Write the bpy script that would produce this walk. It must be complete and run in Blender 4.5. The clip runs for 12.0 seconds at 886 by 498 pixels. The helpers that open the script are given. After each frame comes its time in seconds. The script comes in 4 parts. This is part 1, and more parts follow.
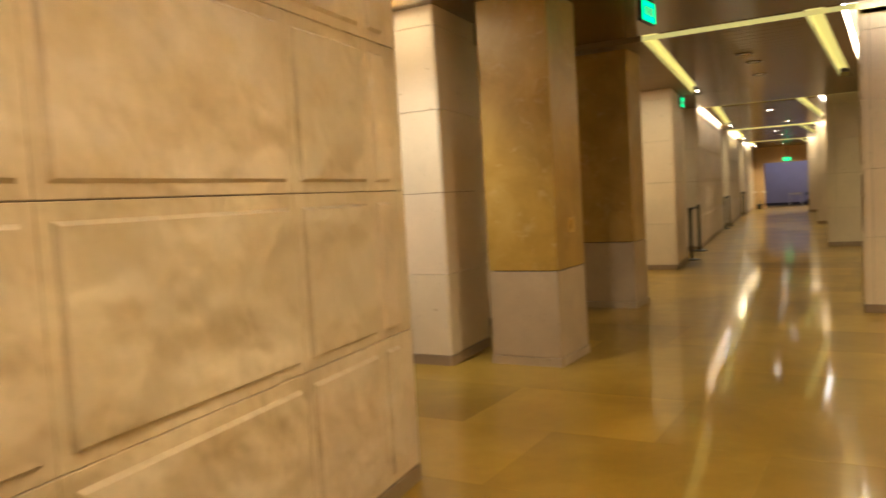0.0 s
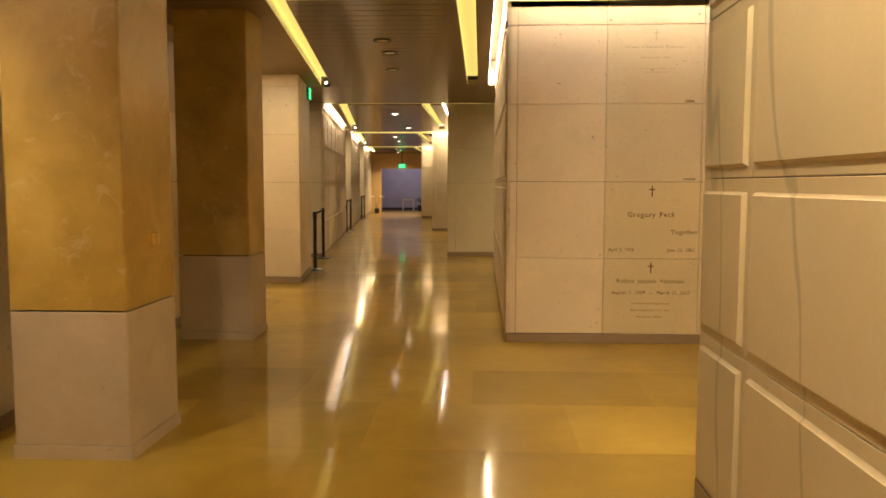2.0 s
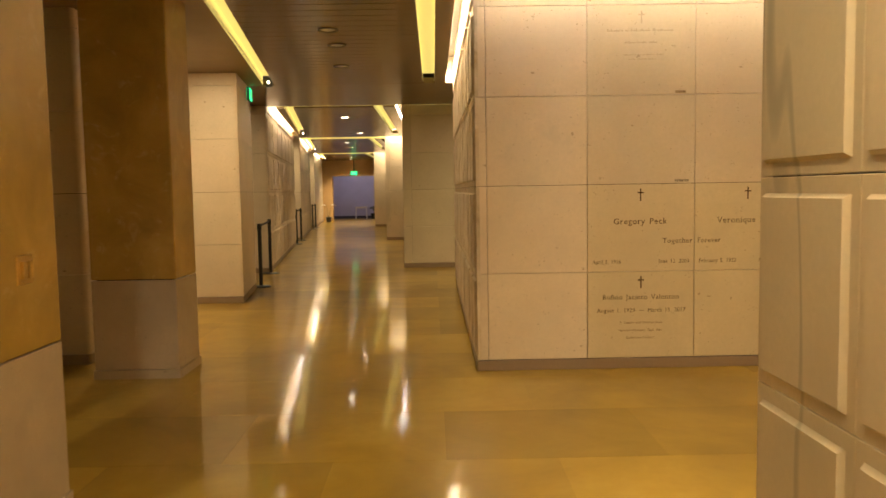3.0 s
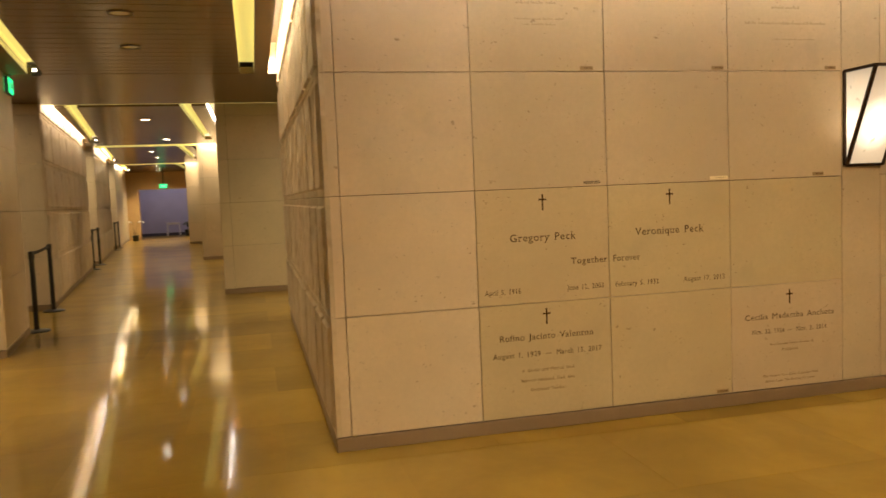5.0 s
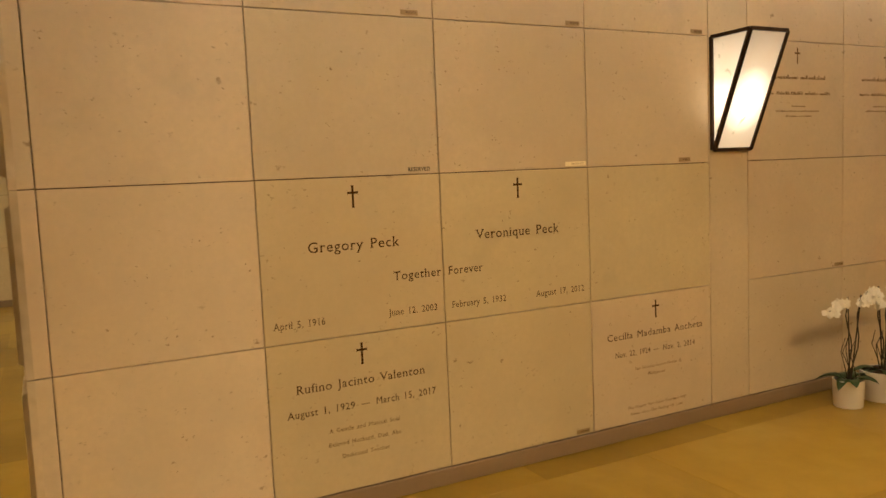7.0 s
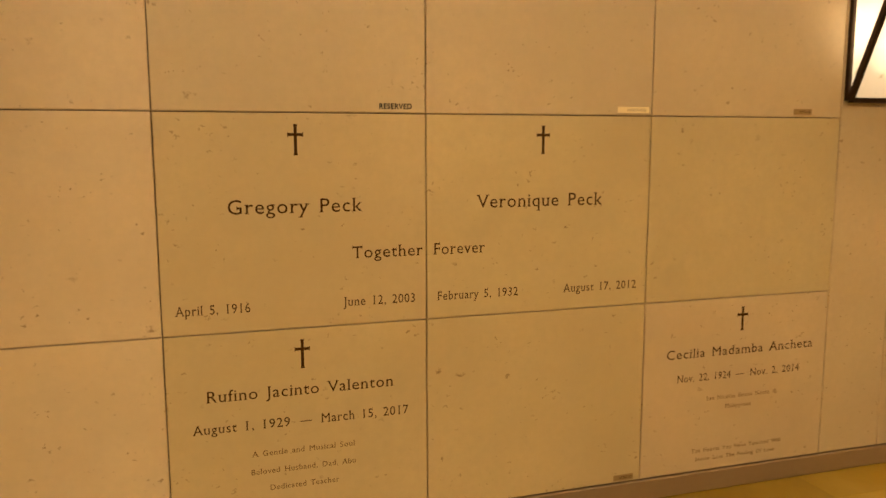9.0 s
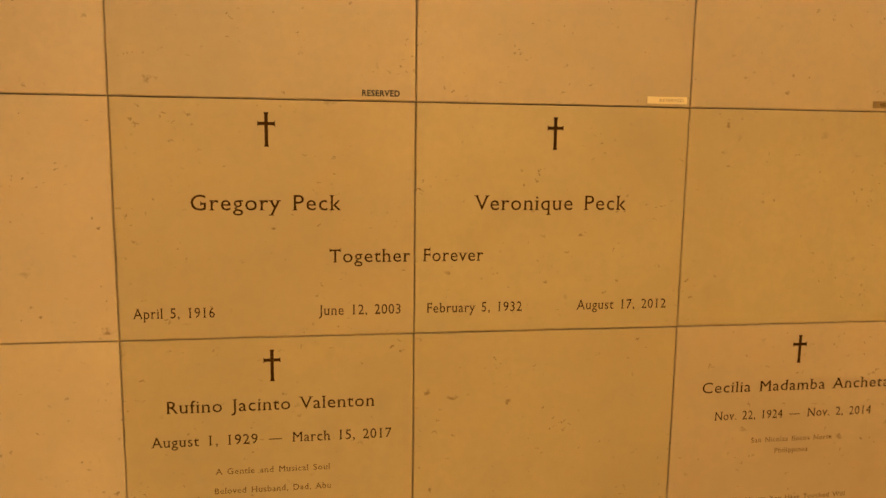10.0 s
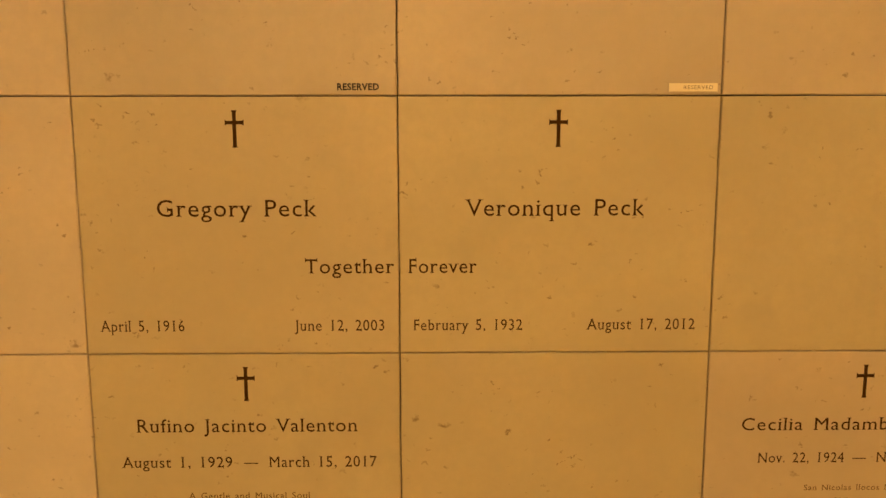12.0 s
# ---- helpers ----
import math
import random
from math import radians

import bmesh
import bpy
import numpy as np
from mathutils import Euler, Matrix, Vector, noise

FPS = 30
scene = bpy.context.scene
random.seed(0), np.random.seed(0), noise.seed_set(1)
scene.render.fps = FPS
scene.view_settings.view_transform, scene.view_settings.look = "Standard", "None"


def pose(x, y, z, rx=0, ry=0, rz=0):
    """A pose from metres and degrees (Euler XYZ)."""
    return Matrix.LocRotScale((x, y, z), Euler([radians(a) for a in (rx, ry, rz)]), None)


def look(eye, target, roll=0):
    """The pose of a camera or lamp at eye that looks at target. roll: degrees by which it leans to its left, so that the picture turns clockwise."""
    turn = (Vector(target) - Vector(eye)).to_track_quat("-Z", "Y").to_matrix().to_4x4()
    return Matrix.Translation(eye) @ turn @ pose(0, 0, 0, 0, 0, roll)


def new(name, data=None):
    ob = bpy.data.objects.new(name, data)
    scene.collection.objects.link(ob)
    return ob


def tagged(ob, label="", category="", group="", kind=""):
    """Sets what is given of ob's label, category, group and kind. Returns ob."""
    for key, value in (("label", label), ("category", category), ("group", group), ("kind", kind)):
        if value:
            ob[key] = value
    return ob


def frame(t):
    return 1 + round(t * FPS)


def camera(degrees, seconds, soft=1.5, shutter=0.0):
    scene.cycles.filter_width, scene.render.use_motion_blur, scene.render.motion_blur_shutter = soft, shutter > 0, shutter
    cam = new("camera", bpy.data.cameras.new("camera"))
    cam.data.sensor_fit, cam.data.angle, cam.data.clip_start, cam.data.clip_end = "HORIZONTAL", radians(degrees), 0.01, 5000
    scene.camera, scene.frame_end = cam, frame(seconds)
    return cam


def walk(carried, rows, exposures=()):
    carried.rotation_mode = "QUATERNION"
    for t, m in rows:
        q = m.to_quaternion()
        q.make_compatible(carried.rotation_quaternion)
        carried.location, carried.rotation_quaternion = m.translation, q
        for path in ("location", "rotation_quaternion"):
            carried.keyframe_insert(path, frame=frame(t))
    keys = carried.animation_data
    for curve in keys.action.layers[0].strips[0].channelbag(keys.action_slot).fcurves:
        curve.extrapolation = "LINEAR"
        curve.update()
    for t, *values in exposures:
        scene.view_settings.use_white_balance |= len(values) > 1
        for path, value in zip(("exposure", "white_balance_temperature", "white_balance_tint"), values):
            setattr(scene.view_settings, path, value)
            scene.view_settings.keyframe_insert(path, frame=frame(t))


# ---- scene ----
cam = camera(59.8, 12.0, shutter=0.4)
PATH = [
    (0, (0.451, 0.106, 1.436), (-0.563, 1.825, 1.305), -3.3),
    (0.5, (0.231, 0.539, 1.445), (-0.45, 2.412, 1.283), -1.8),
    (1, (0.051, 1.023, 1.465), (-0.343, 2.977, 1.291), -0.8),
    (1.5, (0.007, 1.528, 1.466), (-0.195, 3.509, 1.29), -0.1),
    (2, (-0.077, 2.042, 1.46), (-0.174, 4.033, 1.293), 0.1),
    (2.5, (-0.132, 2.525, 1.457), (-0.168, 4.519, 1.301), -0.4),
    (4.5, (-0.245, 4.337, 1.473), (0.075, 6.307, 1.331), -2.1),
    (5, (-0.233, 4.718, 1.471), (0.239, 6.657, 1.331), -2.4),
    (5.5, (-0.125, 5.079, 1.483), (0.468, 6.984, 1.343), -2.5),
    (6, (-0.048, 5.401, 1.475), (0.696, 7.252, 1.327), -2.7),
    (6.5, (0.055, 5.726, 1.468), (0.948, 7.507, 1.292), -2.7),
    (6.7, (0.134, 5.825, 1.467), (1.054, 7.592, 1.285), -2.6),
    (8.5, (0.957, 6.472, 1.427), (1.687, 8.321, 1.208), -0.3),
    (9, (1.194, 6.635, 1.387), (1.78, 8.528, 1.117), -0.1),
    (9.5, (1.39, 6.795, 1.382), (1.864, 8.716, 1.084), 0.3),
    (10, (1.631, 6.85, 1.388), (1.943, 8.804, 1.099), 0.8),
    (10.5, (1.793, 6.946, 1.378), (2.003, 8.914, 1.093), 1.1),
    (11, (1.906, 7.061, 1.374), (2.036, 9.037, 1.095), 0.8),
    (11.5, (1.961, 7.07, 1.383), (2.037, 9.048, 1.097), 0.3),
    (12, (2.007, 7.068, 1.374), (2.029, 9.048, 1.091), -0.1),
]
EXPOSURES = [(0.0, 1.18, 5700, 9), (1.0, 1.25, 6300, 11), (2.5, 1.25, 6500, 13), (5.0, 1.12, 6500, 12), (6.0, 1.1, 6600, 13), (6.7, 1.17, 6700, 13), (8.3, 1.15, 6900, 12), (9.5, 1.27, 8900, 16), (10.5, 1.28, 10200, 18), (12.0, 1.28, 10200, 18)]
walk(cam, [(t, look(eye, target, roll)) for t, eye, target, roll in PATH], EXPOSURES)

# ---- world and light ----
world = bpy.data.worlds.new("world")
scene.world = world
world.use_nodes = True
world.node_tree.nodes["Background"].inputs[0].default_value = (1.0, 0.8, 0.55, 1)
world.node_tree.nodes["Background"].inputs[1].default_value = 0.0

CEIL = 3.05          # underside of the ceiling
TOP = 3.42           # top of walls, above the light slots
WARM = (1.0, 0.80, 0.47)
COVE = 5.2           # strength of the wall-washing strips
TROUGH = 0.27         # strength of the yellow troughs


def area_lamp(name, size_x, size_y, watts, m, colour=WARM):
    lamp = bpy.data.lights.new(name, "AREA")
    lamp.shape, lamp.size, lamp.size_y, lamp.energy, lamp.color = "RECTANGLE", size_x, size_y, watts, colour
    ob = new(name, lamp)
    ob.matrix_world = m
    return ob


def spot_lamp(name, p, watts, angle=100, colour=WARM):
    lamp = bpy.data.lights.new(name, "SPOT")
    lamp.energy, lamp.color, lamp.spot_size, lamp.spot_blend, lamp.shadow_soft_size = watts, colour, radians(angle), 0.8, 0.05
    ob = new(name, lamp)
    ob.location = p
    return ob


# ---- materials ----
class Nodes:
    """A material's node tree with short helpers."""

    def __init__(self, name):
        self.mat = bpy.data.materials.new(name)
        self.mat.use_nodes = True
        self.tree = self.mat.node_tree
        self.bsdf = self.tree.nodes["Principled BSDF"]
        self.coords = self.tree.nodes.new("ShaderNodeTexCoord")
        self.geo = self.tree.nodes.new("ShaderNodeNewGeometry")

    def node(self, kind, **values):
        n = self.tree.nodes.new(kind)
        for key, v in values.items():
            n.inputs[key.replace("_", " ")].default_value = v
        return n

    def link(self, a, b):
        self.tree.links.new(a, b)

    def place(self):
        return self.geo.outputs["Position"]

    def noise(self, scale, detail=4.0, rough=0.55, stretch=None, distortion=0.0):
        n = self.node("ShaderNodeTexNoise", Scale=scale, Detail=detail, Roughness=rough, Distortion=distortion)
        if stretch:
            mp = self.node("ShaderNodeMapping")
            mp.inputs["Scale"].default_value = stretch
            self.link(self.place(), mp.inputs["Vector"])
            self.link(mp.outputs[0], n.inputs["Vector"])
        else:
            self.link(self.place(), n.inputs["Vector"])
        return n.outputs["Fac"]

    def ramp(self, fac, stops):
        r = self.tree.nodes.new("ShaderNodeValToRGB")
        while len(r.color_ramp.elements) < len(stops):
            r.color_ramp.elements.new(0.5)
        for e, (p, c) in zip(r.color_ramp.elements, stops):
            e.position = p
            e.color = (*c, 1) if len(c) == 3 else c
        self.link(fac, r.inputs[0])
        return r.outputs[0]

    def mix(self, fac, a, b, blend="MIX"):
        m = self.tree.nodes.new("ShaderNodeMix")
        m.data_type, m.blend_type = "RGBA", blend
        for sock, v in ((m.inputs[0], fac), (m.inputs[6], a), (m.inputs[7], b)):
            if isinstance(v, (int, float)):
                sock.default_value = v
            elif isinstance(v, tuple):
                sock.default_value = (*v, 1)
            else:
                self.link(v, sock)
        return m.outputs[2]

    def colour_noise(self, scale):
        n = self.node("ShaderNodeTexNoise", Scale=scale, Detail=2.0)
        self.link(self.place(), n.inputs["Vector"])
        return n.outputs["Color"]

    def random(self):
        return self.tree.nodes.new("ShaderNodeObjectInfo").outputs["Random"]

    def bump(self, fac, strength, distance=0.002):
        b = self.node("ShaderNodeBump", Strength=strength, Distance=distance)
        self.link(fac, b.inputs["Height"])
        self.link(b.outputs[0], self.bsdf.inputs["Normal"])

    def colour(self, c):
        if isinstance(c, tuple):
            self.bsdf.inputs["Base Color"].default_value = (*c, 1)
        else:
            self.link(c, self.bsdf.inputs["Base Color"])

    def finish(self, rough=0.5, metal=0.0, spec=0.5):
        if isinstance(rough, float):
            self.bsdf.inputs["Roughness"].default_value = rough
        else:
            self.link(rough, self.bsdf.inputs["Roughness"])
        self.bsdf.inputs["Metallic"].default_value = metal
        self.bsdf.inputs["Specular IOR Level"].default_value = spec
        return self.mat


def shade(c, k):
    return tuple(min(1.0, v * k) for v in c)


def limestone(name, base, speck=0.0, veins=0.0, rough=0.55, relief=0.25, cloud=0.10, lump=0):
    n = Nodes(name)
    big = n.noise(1.3, 5, 0.6)
    fine = n.noise(38, 3, 0.6)
    col = n.ramp(big, [(0.3, shade(base, 1 - cloud)), (0.7, shade(base, 1 + cloud))])
    col = n.mix(n.ramp(fine, [(0.3, (0, 0, 0)), (0.7, (0.35, 0.35, 0.35))]), col, shade(base, 0.86))
    tone = n.ramp(n.random(), [(0.0, (0.93, 0.925, 0.90)), (0.35, (0.99, 0.975, 0.93)), (0.7, (0.96, 0.93, 0.91)), (1.0, (1.03, 1.0, 0.98))])
    col = n.mix(1.0, col, tone, "MULTIPLY")
    if veins:
        wave = n.node("ShaderNodeTexWave", Scale=0.42, Distortion=7.0, Detail=3.0, Detail_Scale=1.1)
        mp = n.node("ShaderNodeMapping")
        mp.inputs["Rotation"].default_value = (0.3, 0.2, 0.5)
        mp.inputs["Scale"].default_value = (1.0, 2.1, 0.42)
        n.link(n.place(), mp.inputs["Vector"])
        n.link(mp.outputs[0], wave.inputs["Vector"])
        thin = n.ramp(wave.outputs["Fac"], [(0.0, (veins, veins, veins)), (0.0008, (veins * 0.6,) * 3), (0.003, (0, 0, 0))])
        col = n.mix(thin, col, shade(base, 0.42))
    if speck:
        for scale, near, far, cut, squash in ((16.0, 0.05, 0.14, 0.50, (1.0, 1.0, 1.7)), (7.0, 0.03, 0.085, 0.40, (0.6, 1.0, 1.0)), (36.0, 0.06, 0.20, 0.53, (0.8, 1.0, 1.3))):
            vor = n.node("ShaderNodeTexVoronoi", Scale=scale, Randomness=1.0)
            warp = n.node("ShaderNodeMapping")
            warp.inputs["Scale"].default_value = squash
            wobble = n.mix(0.035, n.place(), n.colour_noise(60))
            n.link(wobble, warp.inputs["Vector"])
            n.link(warp.outputs[0], vor.inputs["Vector"])
            spot = n.ramp(vor.outputs["Distance"], [(near, (1, 1, 1)), (far, (0, 0, 0))])
            few = n.ramp(n.noise(scale * 0.3, 2), [(cut, (0, 0, 0)), (cut + 0.12, (speck, speck, speck))])
            col = n.mix(n.mix(1.0, spot, few, "MULTIPLY"), col, (base[0] * 0.36, base[1] * 0.27, base[2] * 0.20))
        stain = n.noise(3.1, 3, 0.5)
        col = n.mix(n.ramp(stain, [(0.64, (0, 0, 0)), (0.74, (0.32, 0.32, 0.32))]), col, shade(base, 0.74))
    n.colour(col)
    n.bump(n.noise(lump or 14, 2.5 if lump else 5, 0.45 if lump else 0.65, distortion=0.15 if lump else 0.0), relief, 0.15 if lump else 0.004)
    return n.finish(rough)


STONE = (0.62, 0.51, 0.36)
stone_plain = limestone("honed limestone", STONE, speck=0.8, rough=0.4, relief=0.12)
stone_pale = limestone("pale limestone", (0.68, 0.56, 0.41), speck=0.8, rough=0.4, relief=0.12)
stone_olive = limestone("olive limestone", (0.595, 0.495, 0.315), speck=0.8, rough=0.4, relief=0.12)
stone_field = limestone("veined limestone", (0.60, 0.50, 0.325), veins=0.55, rough=0.55, relief=0.3)
stone_cloud = limestone("tooled limestone", (0.60, 0.49, 0.345), rough=0.6, relief=0.8, cloud=0.16, lump=3.4)
stone_base = limestone("brown base stone", (0.27, 0.19, 0.115), rough=0.45)
stone_plinth = limestone("grey plinth stone", (0.36, 0.265, 0.155), speck=0.5, rough=0.5, cloud=0.2)


def honey_stone():
    n = Nodes("honey limestone")
    a = n.noise(2.2, 6, 0.62, distortion=0.6)
    b = n.noise(5.5, 8, 0.68, distortion=1.2)
    col = n.ramp(a, [(0.28, (0.235, 0.135, 0.018)), (0.5, (0.325, 0.192, 0.03)), (0.72, (0.40, 0.25, 0.055))])
    col = n.mix(n.ramp(b, [(0.57, (0, 0, 0)), (0.72, (0.55, 0.55, 0.55))]), col, (0.50, 0.36, 0.17))
    n.colour(col)
    n.bump(n.noise(20, 4), 0.08, 0.002)
    return n.finish(0.36)


honey = honey_stone()


def floor_stone():
    n = Nodes("polished floor stone")
    a = n.noise(0.9, 5, 0.6, distortion=0.5)
    b = n.noise(7, 5, 0.65)
    col = n.ramp(a, [(0.3, (0.265, 0.16, 0.019)), (0.55, (0.37, 0.23, 0.031)), (0.75, (0.45, 0.295, 0.055))])
    col = n.mix(n.ramp(b, [(0.45, (0, 0, 0)), (0.75, (0.25, 0.25, 0.25))]), col, (0.27, 0.165, 0.025))
    tone = n.ramp(n.random(), [(0.0, (0.73, 0.72, 0.69)), (0.5, (0.95, 0.94, 0.92)), (1.0, (1.06, 1.05, 1.0))])
    n.colour(n.mix(1.0, col, tone, "MULTIPLY"))
    rough = n.ramp(n.noise(2.4, 4), [(0.3, (0.055,) * 3), (0.7, (0.10,) * 3)])
    mat = n.finish(rough, spec=0.40)
    worn = n.node("ShaderNodeBsdfPrincipled")
    n.link(n.bsdf.inputs["Base Color"].links[0].from_socket, worn.inputs["Base Color"])
    worn.inputs["Roughness"].default_value = 0.29
    worn.inputs["Specular IOR Level"].default_value = 0.40
    both = n.node("ShaderNodeMixShader")
    both.inputs[0].default_value = 0.36
    out = next(k for k in n.tree.nodes if k.type == "OUTPUT_MATERIAL")
    n.link(n.bsdf.outputs[0], both.inputs[1])
    n.link(worn.outputs[0], both.inputs[2])
    n.link(both.outputs[0], out.inputs["Surface"])
    return mat


floor_mat = floor_stone()


def plain(name, c, rough=0.5, metal=0.0, grain=0.0, scale=30, spec=0.5):
    n = Nodes(name)
    if grain:
        n.colour(n.ramp(n.noise(scale, 4), [(0.3, shade(c, 1 - grain)), (0.7, shade(c, 1 + grain))]))
    else:
        n.colour(c)
    return n.finish(rough, metal, spec)


def wood_ceiling(name, c, rough):
    n = Nodes(name)
    a = n.noise(5, 5, 0.6, stretch=(0.25, 6.0, 1.0))
    n.colour(n.ramp(a, [(0.3, shade(c, 0.75)), (0.7, shade(c, 1.25))]))
    n.bump(n.noise(2.0, 3), 0.06, 0.004)
    return n.finish(rough)


stone_core = plain("joint mortar", (0.035, 0.016, 0.006), 0.95, grain=0.3, spec=0.05)
ceiling_wood = wood_ceiling("brown lacquered ceiling panel", (0.12, 0.066, 0.016), 0.2)
ceiling_plaster = plain("tan ceiling plaster", (0.22, 0.145, 0.065), 0.5, grain=0.08, scale=3)
bronze = plain("dark bronze", (0.06, 0.035, 0.02), 0.35, 0.8, grain=0.25)
brass = plain("brushed brass", (0.62, 0.42, 0.13), 0.35, 0.9, grain=0.1)
black_metal = plain("black powder coat", (0.012, 0.011, 0.011), 0.4, grain=0.2)
belt_mat = plain("black webbing", (0.02, 0.018, 0.018), 0.8, grain=0.2, scale=200)
ink_black = plain("black stencil paint", (0.02, 0.014, 0.008), 0.7, grain=0.2)
ink_pale = plain("nearly worn engraving", (0.44, 0.34, 0.22), 0.8, grain=0.15, scale=60)
ink = plain("dark brown engraving paint", (0.06, 0.027, 0.008), 0.9, grain=0.2, scale=60, spec=0.05)
ink_faint = plain("worn engraving paint", (0.15, 0.085, 0.035), 0.9, grain=0.2, scale=60, spec=0.05)
# The brass tag's reflected sheen is put into this pale colour.
tag_sheen = plain("sheen-bright brass tag", (0.95, 0.84, 0.6), 0.25)
tag_dark = plain("brown tag", (0.33, 0.235, 0.12), 0.4, 0.3)
white_pot = plain("white glazed ceramic", (0.78, 0.74, 0.68), 0.25, grain=0.03, scale=8)
dark_pot = plain("black glazed ceramic", (0.02, 0.018, 0.02), 0.3, grain=0.1)
soil_mat = plain("potting bark", (0.035, 0.022, 0.012), 0.95, grain=0.5, scale=60)
leaf_mat = plain("orchid leaf", (0.03, 0.065, 0.022), 0.35, grain=0.3, scale=18)
stem_mat = plain("orchid stem", (0.035, 0.025, 0.015), 0.6, grain=0.3)
petal_mat = plain("white petal", (0.82, 0.78, 0.7), 0.6, grain=0.04, scale=40)
lavender = plain("lavender plaster", (0.47, 0.44, 0.53), 0.7, grain=0.05, scale=2)
violet_base = plain("dark skirting", (0.05, 0.045, 0.06), 0.5, grain=0.1)
slot_paint = plain("yellow slot paint", (0.72, 0.62, 0.22), 0.6, grain=0.03)
sign_body = plain("grey sign housing", (0.05, 0.05, 0.05), 0.5, grain=0.1)


def glow(name, c, strength):
    n = Nodes(name)
    n.bsdf.inputs["Base Color"].default_value = (*c, 1)
    n.bsdf.inputs["Emission Color"].default_value = (*c, 1)
    n.bsdf.inputs["Emission Strength"].default_value = strength
    return n.mat


glow_white = glow("white wash strip", (1.0, 0.91, 0.77), COVE * 3)
glow_trough = glow("yellow trough glow", (0.88, 0.77, 0.24), TROUGH)
glow_down = glow("downlight lens", (1.0, 0.85, 0.62), 12.0)
glow_sign = glow("green sign face", (0.01, 0.75, 0.22), 1.2)


def alabaster(power_scale):
    """Lit alabaster: brightest round the bulb behind it, with grey-brown veins."""
    n = Nodes("lit alabaster")
    vec = n.node("ShaderNodeMapping")
    n.link(n.coords.outputs["Object"], vec.inputs["Vector"])
    vec.inputs["Location"].default_value = (0, 0.0, -0.27)
    vec.inputs["Scale"].default_value = (1.0, 0.35, 1.0)
    length = n.node("ShaderNodeVectorMath")
    length.operation = "LENGTH"
    n.link(vec.outputs[0], length.inputs[0])
    power = n.ramp(length.outputs["Value"], [(0.03, (1, 1, 1)), (0.10, (0.55, 0.55, 0.55)), (0.19, (0.18, 0.18, 0.18)), (0.36, (0.085, 0.085, 0.085))])
    veins = n.ramp(n.noise(7, 5, 0.6, distortion=1.5), [(0.31, (0.42, 0.33, 0.10)), (0.36, (1, 0.84, 0.58)), (0.7, (1.0, 0.78, 0.50))])
    n.colour((0.5, 0.4, 0.29))
    n.link(veins, n.bsdf.inputs["Emission Color"])
    mul = n.node("ShaderNodeMath")
    mul.operation = "MULTIPLY"
    mul.inputs[1].default_value = power_scale
    n.link(power, mul.inputs[0])
    n.link(mul.outputs[0], n.bsdf.inputs["Emission Strength"])
    return n.finish(0.35)


alabaster_front, alabaster_side = alabaster(1.7), alabaster(2.6)


# ---- building helpers ----
def mesh_of(name, verts, faces, material):
    me = bpy.data.meshes.new(name)
    me.from_pydata([tuple(v) for v in verts], [], faces)
    me.materials.append(material)
    me.validate()
    return me


def put(name, me, parent=None, m=None, label=""):
    """Links a mesh as one object under a thing or a part, at m in the parent's frame."""
    ob = new(name, me)
    if parent is not None:
        ob.parent = parent
    if m is not None:
        ob.matrix_basis = m
    if label:
        ob["label"] = label
    return ob


def part(name, bm, material, parent, label=""):
    me = bpy.data.meshes.new(name)
    bm.to_mesh(me)
    bm.free()
    me.materials.append(material)
    return put(name, me, parent, None, label)


def box_data(x0, x1, y0, y1, z0, z1):
    v = [(x, y, z) for z in (z0, z1) for y in (y0, y1) for x in (x0, x1)]
    f = [(0, 2, 3, 1), (4, 5, 7, 6), (0, 1, 5, 4), (2, 6, 7, 3), (0, 4, 6, 2), (1, 3, 7, 5)]
    return v, f


def boxes(name, rows, material):
    verts, faces = [], []
    for r in rows:
        v, f = box_data(*r)
        k = len(verts)
        verts += v
        faces += [tuple(i + k for i in q) for q in f]
    return mesh_of(name, verts, faces, material)


def prism(name, pts, z0, z1, material):
    """An upright solid on a footprint given anticlockwise."""
    n = len(pts)
    v = [(x, y, z0) for x, y in pts] + [(x, y, z1) for x, y in pts]
    f = [tuple(reversed(range(n))), tuple(range(n, 2 * n))]
    f += [(i, (i + 1) % n, (i + 1) % n + n, i + n) for i in range(n)]
    return mesh_of(name, v, f, material)


SLABS = {}


def slab_mesh(w, h, d, ch, material):
    """A stone slab on a wall: x along it, z up, its face at y = -d, with chamfered edges."""
    key = ("slab", round(w, 3), round(h, 3), d, ch, material.name)
    if key not in SLABS:
        def ring(i, y):
            return [(i, y, i), (w - i, y, i), (w - i, y, h - i), (i, y, h - i)]
        v = ring(0, 0) + ring(0, -d + ch) + ring(ch, -d)
        f = [(0, 1, 2, 3)]
        for k in (0, 4):
            f += [(k + i, k + 4 + i, k + 4 + (i + 1) % 4, k + (i + 1) % 4) for i in range(4)]
        f.append((11, 10, 9, 8)[::-1])
        SLABS[key] = mesh_of("stone_panel", v, f, material)
    return SLABS[key]


